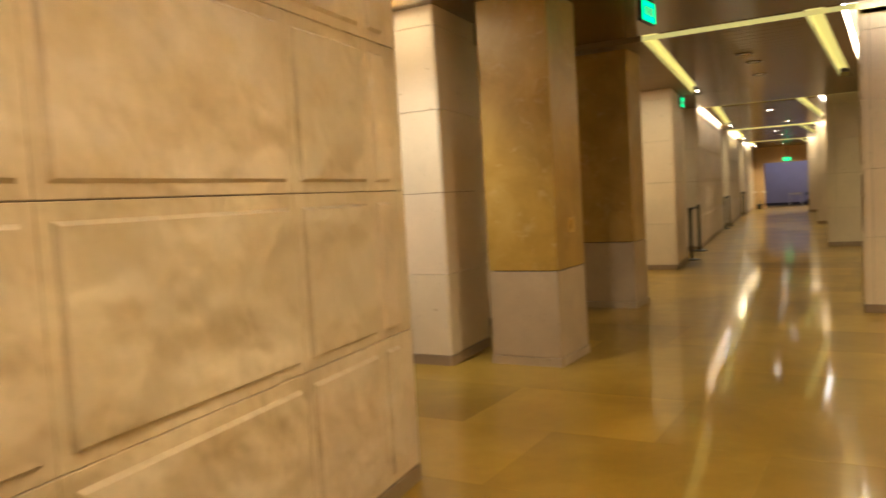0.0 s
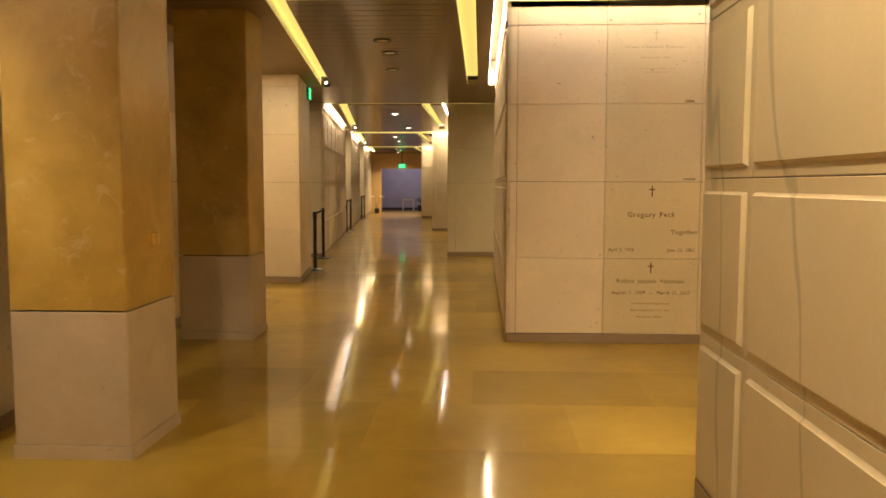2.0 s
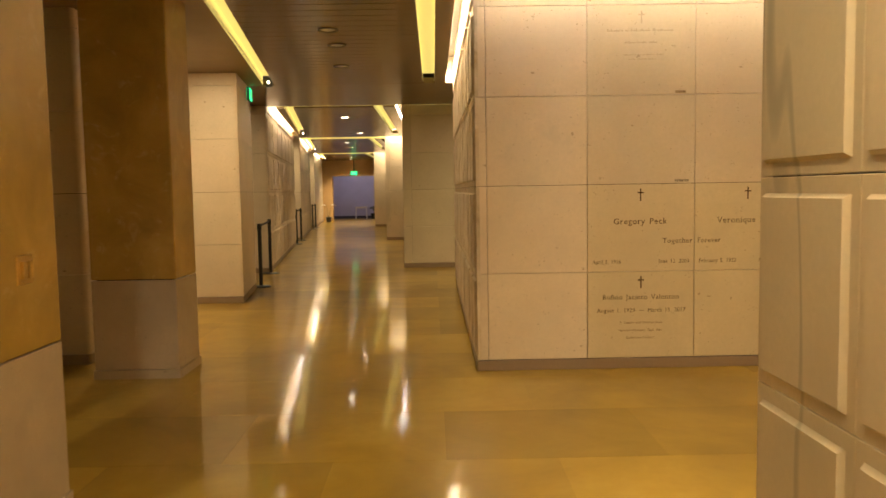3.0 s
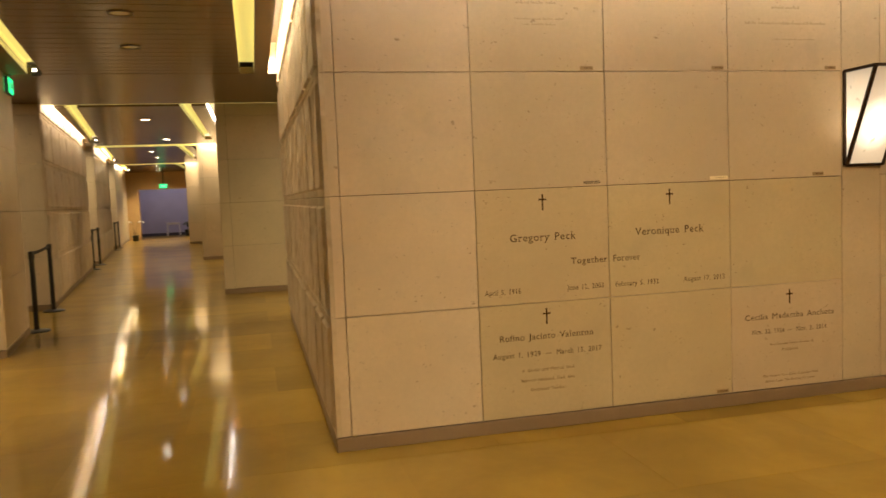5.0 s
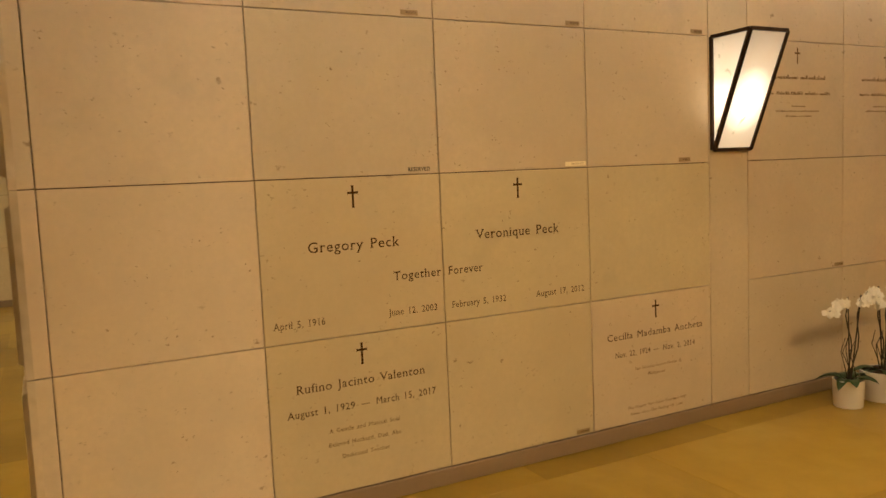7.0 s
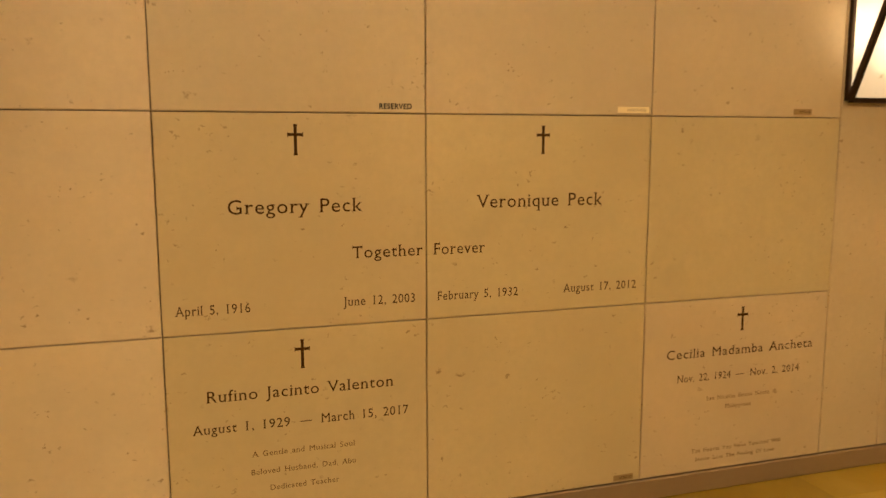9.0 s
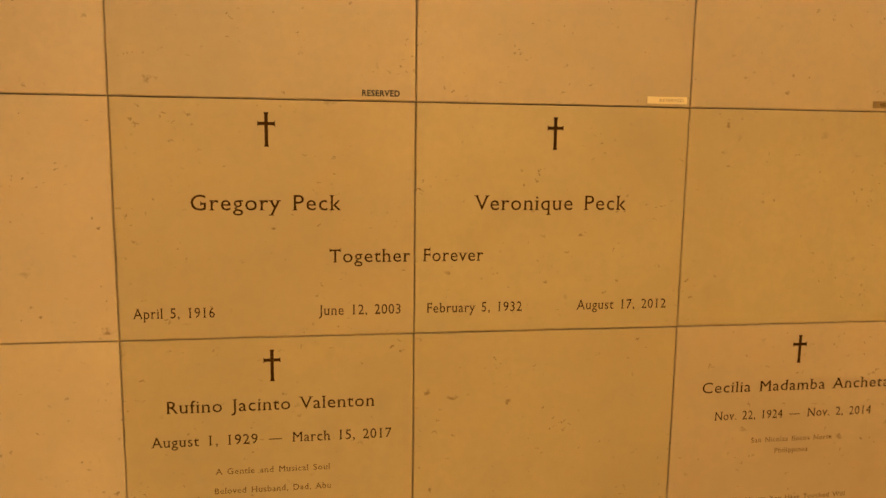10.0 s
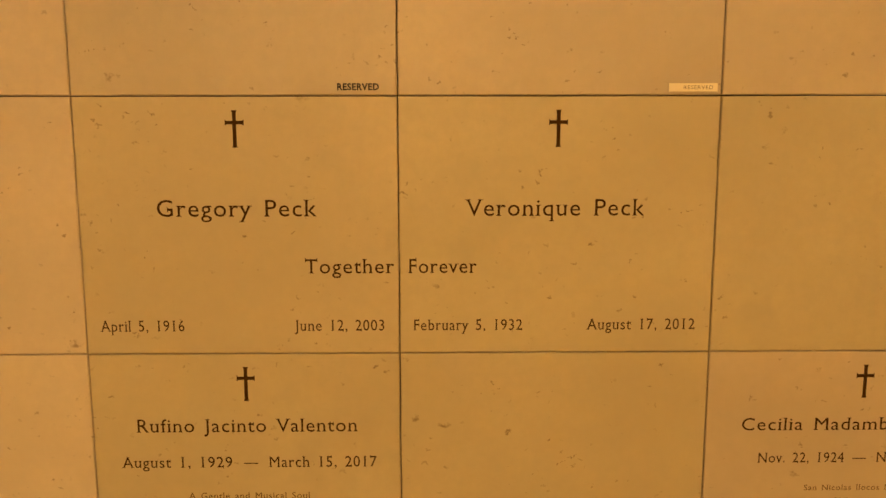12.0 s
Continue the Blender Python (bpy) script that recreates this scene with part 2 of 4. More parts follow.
def raised_mesh(w, h, d, margins, lift, bevel, material):
    """A slab with a raised field: margins are left, right, bottom, top."""
    key = ("raised", round(w, 3), round(h, 3), d, margins, lift, bevel, material.name)
    if key not in SLABS:
        l, r, b, t = margins

        def ring(l, r, b, t, y):
            return [(l, y, b), (w - r, y, b), (w - r, y, h - t), (l, y, h - t)]
        c = 0.003
        e = bevel
        v = ring(0, 0, 0, 0, 0) + ring(0, 0, 0, 0, -d + c) + ring(c, c, c, c, -d) + ring(l, r, b, t, -d)
        v += ring(l + e, r + e, b + e, t + e, -d - lift)
        f = [(0, 1, 2, 3)]
        for k in (0, 4, 8, 12):
            f += [(k + i, k + 4 + i, k + 4 + (i + 1) % 4, k + (i + 1) % 4) for i in range(4)]
        f.append((16, 17, 18, 19))
        SLABS[key] = mesh_of("stone_panel", v, f, material)
    return SLABS[key]


def wall_frame(p0, p1, z=0.0):
    """The pose of a wall's run from p0 to p1; its face looks to the right of the way."""
    a = math.atan2(p1[1] - p0[1], p1[0] - p0[0])
    return Matrix.Translation((p0[0], p0[1], z)) @ Matrix.Rotation(a, 4, "Z"), math.hypot(p1[0] - p0[0], p1[1] - p0[1])


ROWS = (0.087, 0.787, 1.487, 2.187, 2.887)
GAP = 0.0032
DEEP = 0.03


def clad(wall, p0, p1, cuts, material, style="flat", rows=ROWS, base=True, top=TOP, lift=0.018, special=None, tall=()):
    """Clads one face of a wall with slabs between the cuts (metres from p0), row by row, over a base course."""
    m, run = wall_frame(p0, p1)
    made = {}
    heights = [*rows, top]
    for i, (u0, u1) in enumerate(zip(cuts, cuts[1:])):
        for j, (z0, z1) in enumerate(zip(heights, heights[1:])):
            chosen = (special or {}).get((i, j), material)
            if i in tall:
                if j:
                    continue
                z1 = top
            w, h = u1 - u0 - (0.0006 if style == "raised" else GAP), z1 - z0 - GAP
            if w < 0.02:
                continue
            if style == "raised" and w > 0.2 and h > 0.4:
                me = raised_mesh(w, h, DEEP, (0.045, 0.045, 0.042, 0.052), lift, 0.013, material)
            else:
                me = slab_mesh(w, h, DEEP, 0.0027, chosen)
            made[i, j] = put("stone_panel", me, wall, m @ Matrix.Translation((u0 + GAP / 2, DEEP, z0 + GAP / 2)))
    if base:
        me = slab_mesh(run, rows[0] - 0.004, DEEP + 0.004, 0.004, stone_base)
        put("base_course", me, wall, m @ Matrix.Translation((0, DEEP, 0)))
    return made


def structure(name, me, label, category="wall"):
    return tagged(new(name, me), label, category, "", "structure")


def inset(pts, d=DEEP):
    """A footprint moved inwards by d on all sides (anticlockwise points)."""
    out = []
    n = len(pts)
    for i in range(n):
        a, b, c = Vector(pts[i - 1]), Vector(pts[i]), Vector(pts[(i + 1) % n])
        e0, e1 = (b - a).normalized(), (c - b).normalized()
        n0, n1 = Vector((-e0.y, e0.x)), Vector((-e1.y, e1.x))
        k = (n0 + n1)
        out.append(tuple(b + k * (d / max(0.3, k.dot(n0)))))
    return out


def steps(a, b, size):
    n = max(1, round((b - a) / size))
    return [a + (b - a) * i / n for i in range(n + 1)]


# ---- walls of the right-hand side ----
FAR_X = 8.6
R1 = [(0.94, -4.0), (FAR_X, -4.0), (FAR_X, 5.62), (0.94, 5.62)]
wall_near = structure("wall_1", prism("wall", inset(R1), 0, TOP, stone_core), "veined limestone crypt wall with raised panels above a brown base")
clad(wall_near, (0.94, 5.62), (0.94, -4.0), [0, 0.62, 1.82, 3.02, 4.22, 5.42, 6.62, 7.82, 9.62], stone_field, "raised")
clad(wall_near, (FAR_X, 5.62), (0.94, 5.62), steps(0, FAR_X - 0.94, 0.86), stone_plain)

PX0, PY = 0.162, 9.14
R2 = [(PX0, PY), (FAR_X, PY), (FAR_X, 14.9), (PX0, 14.9)]
wall_crypt = structure("wall_2", prism("wall", inset(R2), 0, TOP, stone_core), "cream limestone crypt wall with engraved square fronts and a brown base")
COLS = [PX0, 0.25, 1.05, 1.91, 2.77, 3.63, 3.94, 4.80, 5.66, 6.52, 7.38, 8.24, 8.6]
fronts = clad(wall_crypt, (PX0, PY), (FAR_X, PY), [c - PX0 for c in COLS], stone_plain, tall=(5,),
              special={**{(i, j): stone_pale for i in (0, 1) for j in range(4)}, **{k: stone_olive for k in ((2, 0), (3, 0), (2, 1), (3, 1), (4, 1))}})
clad(wall_crypt, (PX0, 14.9), (PX0, PY), [0, 0.55, 1.6, 2.65, 3.7, 4.75, 5.3, 5.76], stone_cloud, "raised")

R3 = [(-0.75, 17.7), (FAR_X, 17.7), (FAR_X, 23.6), (-0.75, 23.6)]
wall_3 = structure("wall_3", prism("wall", inset(R3), 0, TOP, stone_core), "cream limestone block wall with wide horizontal courses")
clad(wall_3, (-0.75, 17.7), (FAR_X, 17.7), [0, 0.16, 1.5, 2.9, 4.4, 5.9, 7.4, 9.35], stone_olive)
clad(wall_3, (-0.75, 23.6), (-0.75, 17.7), steps(0, 5.9, 1.05), stone_cloud)
R4 = [(-1.6, 26.2), (FAR_X, 26.2), (FAR_X, 32.5), (-1.6, 32.5)]
wall_4 = structure("wall_4", prism("wall", inset(R4), 0, TOP, stone_core), "pale limestone end of a crypt block, lit from above")
clad(wall_4, (-1.6, 26.2), (FAR_X, 26.2), [0, 0.12, 1.4, 3.0, 5.0, 7.0, 10.2], stone_plain)
R5 = [(-2.65, 35.5), (FAR_X, 35.5), (FAR_X, 42.0), (-2.65, 42.0)]
wall_5 = structure("wall_5", prism("wall", inset(R5), 0, TOP, stone_core), "pale limestone end of a crypt block beside the far doorway")
clad(wall_5, (-2.65, 35.5), (FAR_X, 35.5), [0, 1.0, 3.0, 6.0, 11.25], stone_plain)

# ---- walls of the left-hand side ----
FAR_L = -9.0
LW = [(-0.645, -4.0), (-1.68, 3.36), (-3.0, 3.36), (-3.0, -4.0)]
wall_left = structure("wall_6", prism("wall", inset(LW), 0, TOP, stone_core), "tooled limestone crypt wall with raised panels above a brown base")
lw_run = math.hypot(1.035, 7.36)
clad(wall_left, (-0.645, -4.0), (-1.68, 3.36), [0, 1.0, 2.09, 3.18, 4.25, 5.29, 6.44, 7.08, lw_run - 0.12, lw_run], stone_cloud, "raised")
clad(wall_left, (-1.68, 3.36), (-3.0, 3.36), [0, 0.14, 1.32], stone_plain)
ALC = [(-3.0, 3.2), (-3.28, 5.9), (-3.9, 5.9), (-3.9, 3.2)]
wall_alcove = structure("wall_7", prism("wall", inset(ALC), 0, TOP, stone_core), "limestone back wall of a side alcove with raised panels")
clad(wall_alcove, (-3.02, 3.39), (-3.275, 5.73), [0, 1.1, 2.1, 2.35], stone_cloud, "raised")
LB0 = [(-3.4, 5.76), (-2.87, 5.76), (-2.95, 6.6), (-3.4, 6.6)]
pier_1 = structure("wall_8", prism("wall", inset(LB0), 0, TOP, stone_core), "brightly washed cream limestone pier behind the column", "pier")


def coursed_pier(wall, x0, x1, xb, y0, y1):
    """A pier of stone courses whose free corner is rounded."""
    r = 0.035
    for z0, z1 in zip([0.0, *ROWS], [*ROWS, TOP]):
        grow = 0.006 if z0 == 0 else 0.0
        pts = [(x0, y0 - grow)]
        for k in range(7):
            a = -math.pi / 2 + k / 6 * math.pi / 2
            pts.append((x1 - r + r * math.cos(a) + grow, y0 + r + r * math.sin(a) - grow))
        pts += [(xb + grow, y1), (x0, y1)]
        put("stone_course" if z0 else "base_course", prism("course", pts, z0 + (GAP / 2 if z0 else 0), z1 - GAP, stone_base if z0 == 0 else stone_plain), wall)


coursed_pier(pier_1, -3.3, -2.84, -2.93, 5.735, 6.63)
BK = [(-3.4, 6.55), (-3.6, 13.3), (-4.1, 13.3), (-4.0, 6.55)]
wall_back = structure("wall_9", prism("wall", inset(BK), 0, TOP, stone_core), "shaded limestone wall behind the columns")
clad(wall_back, (-3.40, 6.66), (-3.6, 13.2), steps(0, 6.54, 1.05), stone_cloud, "raised")
LB0b = [(-3.7, 9.68), (-3.22, 9.68), (-3.26, 10.4), (-3.7, 10.4)]
pier_2 = structure("wall_10", prism("wall", inset(LB0b), 0, TOP, stone_core), "cream limestone pier behind the dark column", "pier")
coursed_pier(pier_2, -3.6, -3.19, -3.24, 9.66, 10.43)

LB1 = [(-2.74, 13.3), (-2.94, 14.9), (FAR_L, 14.9), (FAR_L, 13.28)]
wall_11 = structure("wall_11", prism("wall", inset(LB1), 0, TOP, stone_core), "pale limestone block end with a chamfered edge and thin joints")
clad(wall_11, (-7.0, 13.3), (-2.74, 13.3), [0, 1.4, 2.86, 4.26], stone_plain)
clad(wall_11, (-2.74, 13.3), (-2.94, 14.9), [0, 0.35, 1.612], stone_plain)
LB2 = [(-3.2, 17.2), (-4.1, 24.9), (FAR_L, 24.9), (FAR_L, 17.2)]
wall_12 = structure("wall_12", prism("wall", inset(LB2), 0, TOP, stone_core), "limestone crypt wall with panels, washed by light from above")
clad(wall_12, (-7.0, 17.2), (-3.2, 17.2), [0, 1.3, 2.6, 3.8], stone_plain)
clad(wall_12, (-3.2, 17.2), (-4.1, 24.9), steps(0, 7.75, 1.1), stone_cloud, "raised")
LB3 = [(-4.25, 26.8), (-5.05, 33.6), (FAR_L, 33.6), (FAR_L, 26.8)]
wall_13 = structure("wall_13", prism("wall", inset(LB3), 0, TOP, stone_core), "limestone crypt wall with panels, far down the corridor")
clad(wall_13, (-7.0, 26.8), (-4.25, 26.8), [0, 1.3, 2.75], stone_plain)
clad(wall_13, (-4.25, 26.8), (-5.05, 33.6), steps(0, 6.84, 1.1), stone_cloud, "raised")
LB4 = [(-5.15, 35.5), (-5.75, 42.0), (FAR_L, 42.0), (FAR_L, 35.5)]
wall_14 = structure("wall_14", prism("wall", inset(LB4), 0, TOP, stone_core), "limestone crypt wall beside the far doorway")
clad(wall_14, (-7.5, 35.5), (-5.15, 35.5), [0, 1.2, 2.35], stone_plain)
clad(wall_14, (-5.15, 35.5), (-5.75, 42.0), steps(0, 6.52, 1.1), stone_plain)

# ---- far doorway and the lavender room ----
DX0, DX1, DH = -5.25, -3.15, 2.27
end_stone = limestone("orange limestone", (0.50, 0.33, 0.15), rough=0.5)
structure("wall_15", boxes("wall", [(-9, DX0, 42.0, 42.35, 0, 3.6), (DX1, 9, 42.0, 42.35, 0, 3.6), (DX0, DX1, 42.0, 42.35, DH, 3.6)], end_stone), "tan end wall with a tall square doorway")
structure("wall_16", boxes("wall", [(-9, -0.5, 46.0, 46.2, 0, 3.6), (-7.4, -7.2, 42.35, 46.0, 0, 3.6), (-0.9, -0.7, 42.35, 46.0, 0, 3.6)], lavender), "lavender plaster walls of the far room")
structure("baseboard", boxes("skirting", [(-7.2, -0.9, 45.97, 46.0, 0, 0.14)], violet_base), "dark skirting of the far room", "baseboard")
area_lamp("far_room_light", 3.0, 1.6, 15, pose(-4.2, 44.3, 3.3), (0.86, 0.82, 1.0))

# ---- unseen outer walls, added to close the place ----
structure("wall_17", boxes("wall", [(-9.2, FAR_X + 0.3, -4.3, -4.0, 0, 3.6)], stone_plain), "plain limestone wall behind the walk")
structure("wall_18", boxes("wall", [(FAR_X, FAR_X + 0.3, -4.0, 46, 0, 3.6)], stone_plain), "plain limestone wall closing the side aisles")
structure("wall_19", boxes("wall", [(-9.3, -9.0, -4.0, 46, 0, 3.6)], stone_plain), "plain limestone wall closing the opposite aisles")

# ---- ceiling ----
SLOT_TOP = 3.36


def line_x(y, a, b):
    """x on the line through two points (x, y)."""
    return a[0] + (b[0] - a[0]) * (y - a[1]) / (b[1] - a[1])


def skew_box(x0a, x1a, y0, x0b, x1b, y1, z0, z1):
    v = [(x0a, y0, z0), (x1a, y0, z0), (x1b, y1, z0), (x0b, y1, z0)]
    v += [(x, y, z1) for x, y, _ in v]
    f = [(3, 2, 1, 0), (4, 5, 6, 7), (0, 1, 5, 4), (1, 2, 6, 5), (2, 3, 7, 6), (3, 0, 4, 7)]
    return v, f


def ceiling_piece(name, rows, material, label):
    verts, faces = [], []
    for r in rows:
        v, f = skew_box(*r)
        k = len(verts)
        verts += v
        faces += [tuple(i + k for i in q) for q in f]
    return tagged(new(name, mesh_of(name, verts, faces, material)), label, "ceiling", "", "structure")


# bays: near y, far y of the troughs, next slot; trough lines on the left and right; wall side on the right
BAYS = [
    dict(y0=8.80, y1=14.55, y2=17.38, tl0=(-1.95, 8.8), tl1=(-2.66, 14.55), tr=-0.30, wash=PX0),
    dict(y0=17.70, y1=24.3, y2=25.5, tl0=(-2.95, 17.7), tl1=(-3.80, 24.3), tr=-1.27, wash=-0.75, side=LB2[:2]),
    dict(y0=26.20, y1=32.3, y2=34.6, tl0=(-4.0, 26.2), tl1=(-4.7, 32.3), tr=-2.1, wash=-1.6, side=LB3[:2]),
    dict(y0=35.2, y1=40.0, y2=42.0, tl0=(-4.9, 35.2), tl1=(-5.4, 40.0), tr=-3.0, wash=-2.65, side=LB4[:2]),
]
TW = 0.17
CT = 3.13


def trough(name, x0a, x1a, y0, x0b, x1b, y1, lamp, label):
    """A light trough: a glowing diffuser at its back, and sides that glow as if lit."""
    t = tagged(new(name), label, "ceiling light", "ceiling troughs")
    v, f = skew_box(x0a, x1a, y0, x0b, x1b, y1, CT + 0.06, CT + 0.08)
    put("diffuser", mesh_of("diffuser", v, f, lamp), t)
    w = 0.012
    for k, (p, q) in enumerate(((x0a, x0b), (x1a, x1b))):
        s = -w if k == 0 else 0.0
        v, f = skew_box(p + s, p + s + w, y0, q + s, q + s + w, y1, CEIL + 0.004, CT + 0.06)
        put("side", mesh_of("side", v, f, lamp), t)
    return t


def downlight(x, y, lit):
    d = tagged(new("downlight"), "round recessed downlight, lit" if lit else "round recessed downlight, dark", "ceiling light", "downlights")
    bm = bmesh.new()
    n = 20
    rings = [(0.10, 0.0), (0.10, -0.008), (0.078, -0.008), (0.07, 0.012)]
    vs = [[bm.verts.new((r * math.cos(2 * math.pi * i / n), r * math.sin(2 * math.pi * i / n), z)) for i in range(n)] for r, z in rings]
    for a, b in zip(vs, vs[1:]):
        for i in range(n):
            bm.faces.new((a[i], a[(i + 1) % n], b[(i + 1) % n], b[i]))
    part("trim_ring", bm, bronze if not lit else brass, d)
    bm = bmesh.new()
    bmesh.ops.create_circle(bm, cap_ends=True, segments=n, radius=0.072, matrix=Matrix.Translation((0, 0, -0.004)))
    part("lens", bm, glow_down if lit else white_pot, d)
    d.matrix_basis = Matrix.Translation((x, y, CEIL))
    return d


def end_spot(x, y):
    """A small dark spot lamp clipped to the end of a trough."""
    t = tagged(new("spot_lamp"), "small black spot lamp at the end of a ceiling trough", "spot lamp", "trough spots")
    put("bracket", boxes("bracket", [(-0.05, 0.05, 0.02, 0.05, -0.035, 0.10)], black_metal), t)
    put("barrel", lathe_up("barrel", [(0.028, -0.045), (0.034, -0.04), (0.034, 0.05), (0.02, 0.06)], black_metal), t)
    put("lens", boxes("lens", [(-0.016, 0.016, -0.045, -0.036, 0.006, 0.034)], glow_down), t)
    t.matrix_basis = Matrix.Translation((x, y, CEIL + 0.01))
    return t


def lathe_up(name, profile, material, n=16):
    """A small turned solid about z, closed at both ends."""
    verts = [(q * math.cos(2 * math.pi * i / n), q * math.sin(2 * math.pi * i / n), z) for q, z in profile for i in range(n)]
    faces = [(k * n + i, k * n + (i + 1) % n, (k + 1) * n + (i + 1) % n, (k + 1) * n + i) for k in range(len(profile) - 1) for i in range(n)]
    faces += [tuple(reversed(range(n))), tuple(range((len(profile) - 1) * n, len(profile) * n))]
    return mesh_of(name, verts, faces, material)


for b in BAYS:
    y0, y1, y2, tl0, tl1, tr, wash = (b[k] for k in ("y0", "y1", "y2", "tl0", "tl1", "tr", "wash"))
    # slatted panel between the troughs, in strips across the corridor
    rows = []
    y = y0
    while y < y1 - 0.01:
        ye = min(y + 0.22, y1)
        rows.append((line_x(y, tl0, tl1) + TW, tr, y, line_x(ye, tl0, tl1) + TW, tr, ye - 0.012, CEIL, CT))
        y = ye
    rows.append((line_x(y0, tl0, tl1) - 4.5, FAR_X, y1 + 0.006, -9, FAR_X, y2, CEIL, CT))
    rows.append((tr + TW, wash - 0.13, y0, tr + TW, wash - 0.13, y1, CEIL, CT))
    slab = ceiling_piece("ceiling", rows, ceiling_wood, "glossy brown slatted ceiling panels over the corridor")
    lx = line_x(y1, tl0, tl1)
    side = b.get("side")
    if side:
        edge = (line_x(y0, *side) + 0.16, line_x(y1, *side) + 0.16)
    else:
        edge = (-9, -9)
    ceiling_piece("ceiling", [(edge[0], tl0[0], y0, edge[1], lx, y1, CEIL, CT)], ceiling_plaster, "tan plaster ceiling over the columns")
    ceiling_piece("ceiling", [(wash, FAR_X, y0 + 0.34, wash, FAR_X, y1, CEIL, CT)], ceiling_wood, "brown ceiling over the crypt block")
    put("slot_end", boxes("slot_end", [(wash - 0.128, wash - 0.003, y1 - 0.03, y1 + 0.003, CEIL - 0.004, TOP)], stone_pale), slab)
    trough("light_trough", tl0[0], tl0[0] + TW, y0, lx, lx + TW, y1, glow_trough, "long yellow-glowing trough recessed in the ceiling")
    end_spot(lx + TW * 0.6, y1 - 0.07)
    trough("light_trough", tr, tr + TW, y0, tr, tr + TW, y1, glow_trough, "long yellow-glowing trough recessed in the ceiling")

# plenum above everything and the near soffit
ceiling_piece("ceiling", [(-9.3, FAR_X + 0.3, -4.3, -9.3, FAR_X + 0.3, 46.2, TOP + 0.02, TOP + 0.3)], ceiling_plaster, "upper slab above the light slots")
near_left = [(-0.645, -4.0), (-1.68, 3.36)]
ceiling_piece("ceiling", [
    (line_x(-4.0, *near_left) + 0.14, 0.94 - 0.14, -4.0, line_x(3.36, *near_left) + 0.14, 0.94 - 0.14, 3.36, CEIL, CT),
    (-2.85, 0.80, 3.36, -2.85, 0.80, 5.6, CEIL, CT),
    (-9.0, 0.94, 5.6, -9.0, 0.94, 8.46, CEIL, CT),
    (0.94, FAR_X, 5.98, 0.94, FAR_X, 8.46, CEIL, CT),
], ceiling_wood, "dark brown lacquered soffit over the near corridor")


def wash_strip(name, p0, p1, off, label):
    """A lamp strip on the rim of a slot, hidden above the ceiling edge, that washes the wall beside it."""
    t = tagged(new(name), label, "ceiling light", "wall washers")
    m, run = wall_frame(p0, p1)
    put("diffuser", boxes("diffuser", [(0, run, -off - 0.03, -off, CT + 0.02, CT + 0.05)], glow_white), t, m)
    put("rail", boxes("rail", [(0, run, -off - 0.05, -off - 0.032, CT + 0.003, CT + 0.09)], slot_paint), t, m)
    return t


WASH = "lamp strip hidden in the ceiling slot along the wall"
wash_strip("wash_light", (PX0, PY), (FAR_X, PY), 0.30, WASH)
wash_strip("wash_light", (PX0, 14.9), (PX0, PY), 0.12, WASH)
# The next two strips are assumed, above the view, to wash the near walls.
wash_strip("wash_light", (0.94, 5.6), (0.94, -3.9), 0.12, WASH)
wash_strip("wash_light", (-0.66, -3.9), (-1.68, 3.3), 0.12, WASH)
wash_strip("wash_light", (-3.02, 3.5), (-3.27, 5.7), 0.16, WASH)
wash_strip("wash_light", (-0.75, 23.5), (-0.75, 17.75), 0.12, WASH)
wash_strip("wash_light", (-3.2, 17.3), (-4.1, 24.8), 0.12, WASH)
wash_strip("wash_light", (-4.25, 26.9), (-5.05, 33.5), 0.12, WASH)
wash_strip("wash_light", (-1.6, 26.2), (FAR_X, 26.2), 0.12, WASH)
wash_strip("wash_light", (-2.65, 35.5), (0.0, 35.5), 0.12, WASH)
wash_strip("wash_light", (-5.15, 35.6), (-5.7, 41.5), 0.12, WASH)

# Unseen strip and lamp, added so that even light reaches the crypt wall.
wash_strip("wash_light", (FAR_X, 5.62), (0.94, 5.62), 0.30, WASH)
area_lamp("aisle_fill_light", 3.6, 0.2, 45, pose(2.76, 5.80, 3.12))
# Bare lamp with no slot or fixture, added to brighten the near right wall.
area_lamp("near_fill_light", 0.2, 5.0, 46, pose(0.05, 2.2, 3.02, 0, -28, 0))
# Unseen lamps added in the assumed slots to brighten the near walls.
area_lamp("near_rim_fill", 0.08, 9.0, 95, pose(0.82, 1.0, CT + 0.03, 0, -40, 0))
area_lamp("near_rim_fill", 0.08, 6.5, 5, pose(-1.115 + 0.13, -0.2, CT + 0.03, 0, 40, 8))
area_lamp("alcove_slot_light", 0.25, 1.2, 7, pose(-3.07, 5.0, 3.16, 12, 0, 0))
# Unseen spot without a fixture, added to brighten the pier down to its foot.
pier_spot = spot_lamp("pier_fill", (-3.02, 4.0, CEIL + 0.05), 95, 70, (1.0, 0.9, 0.72))
pier_spot.matrix_world = look((-3.02, 4.0, CEIL + 0.05), (-3.1, 5.74, 1.0))
# Lamp without a fixture, added behind the dark column to light the block end.
area_lamp("arcade_fill", 0.5, 0.3, 42, pose(-3.45, 11.6, CEIL - 0.012))
# Unseen lamp added in the cross aisle to lift the block opposite.
area_lamp("cross_aisle_fill", 5.0, 0.2, 75, pose(3.6, 15.4, CEIL - 0.012))
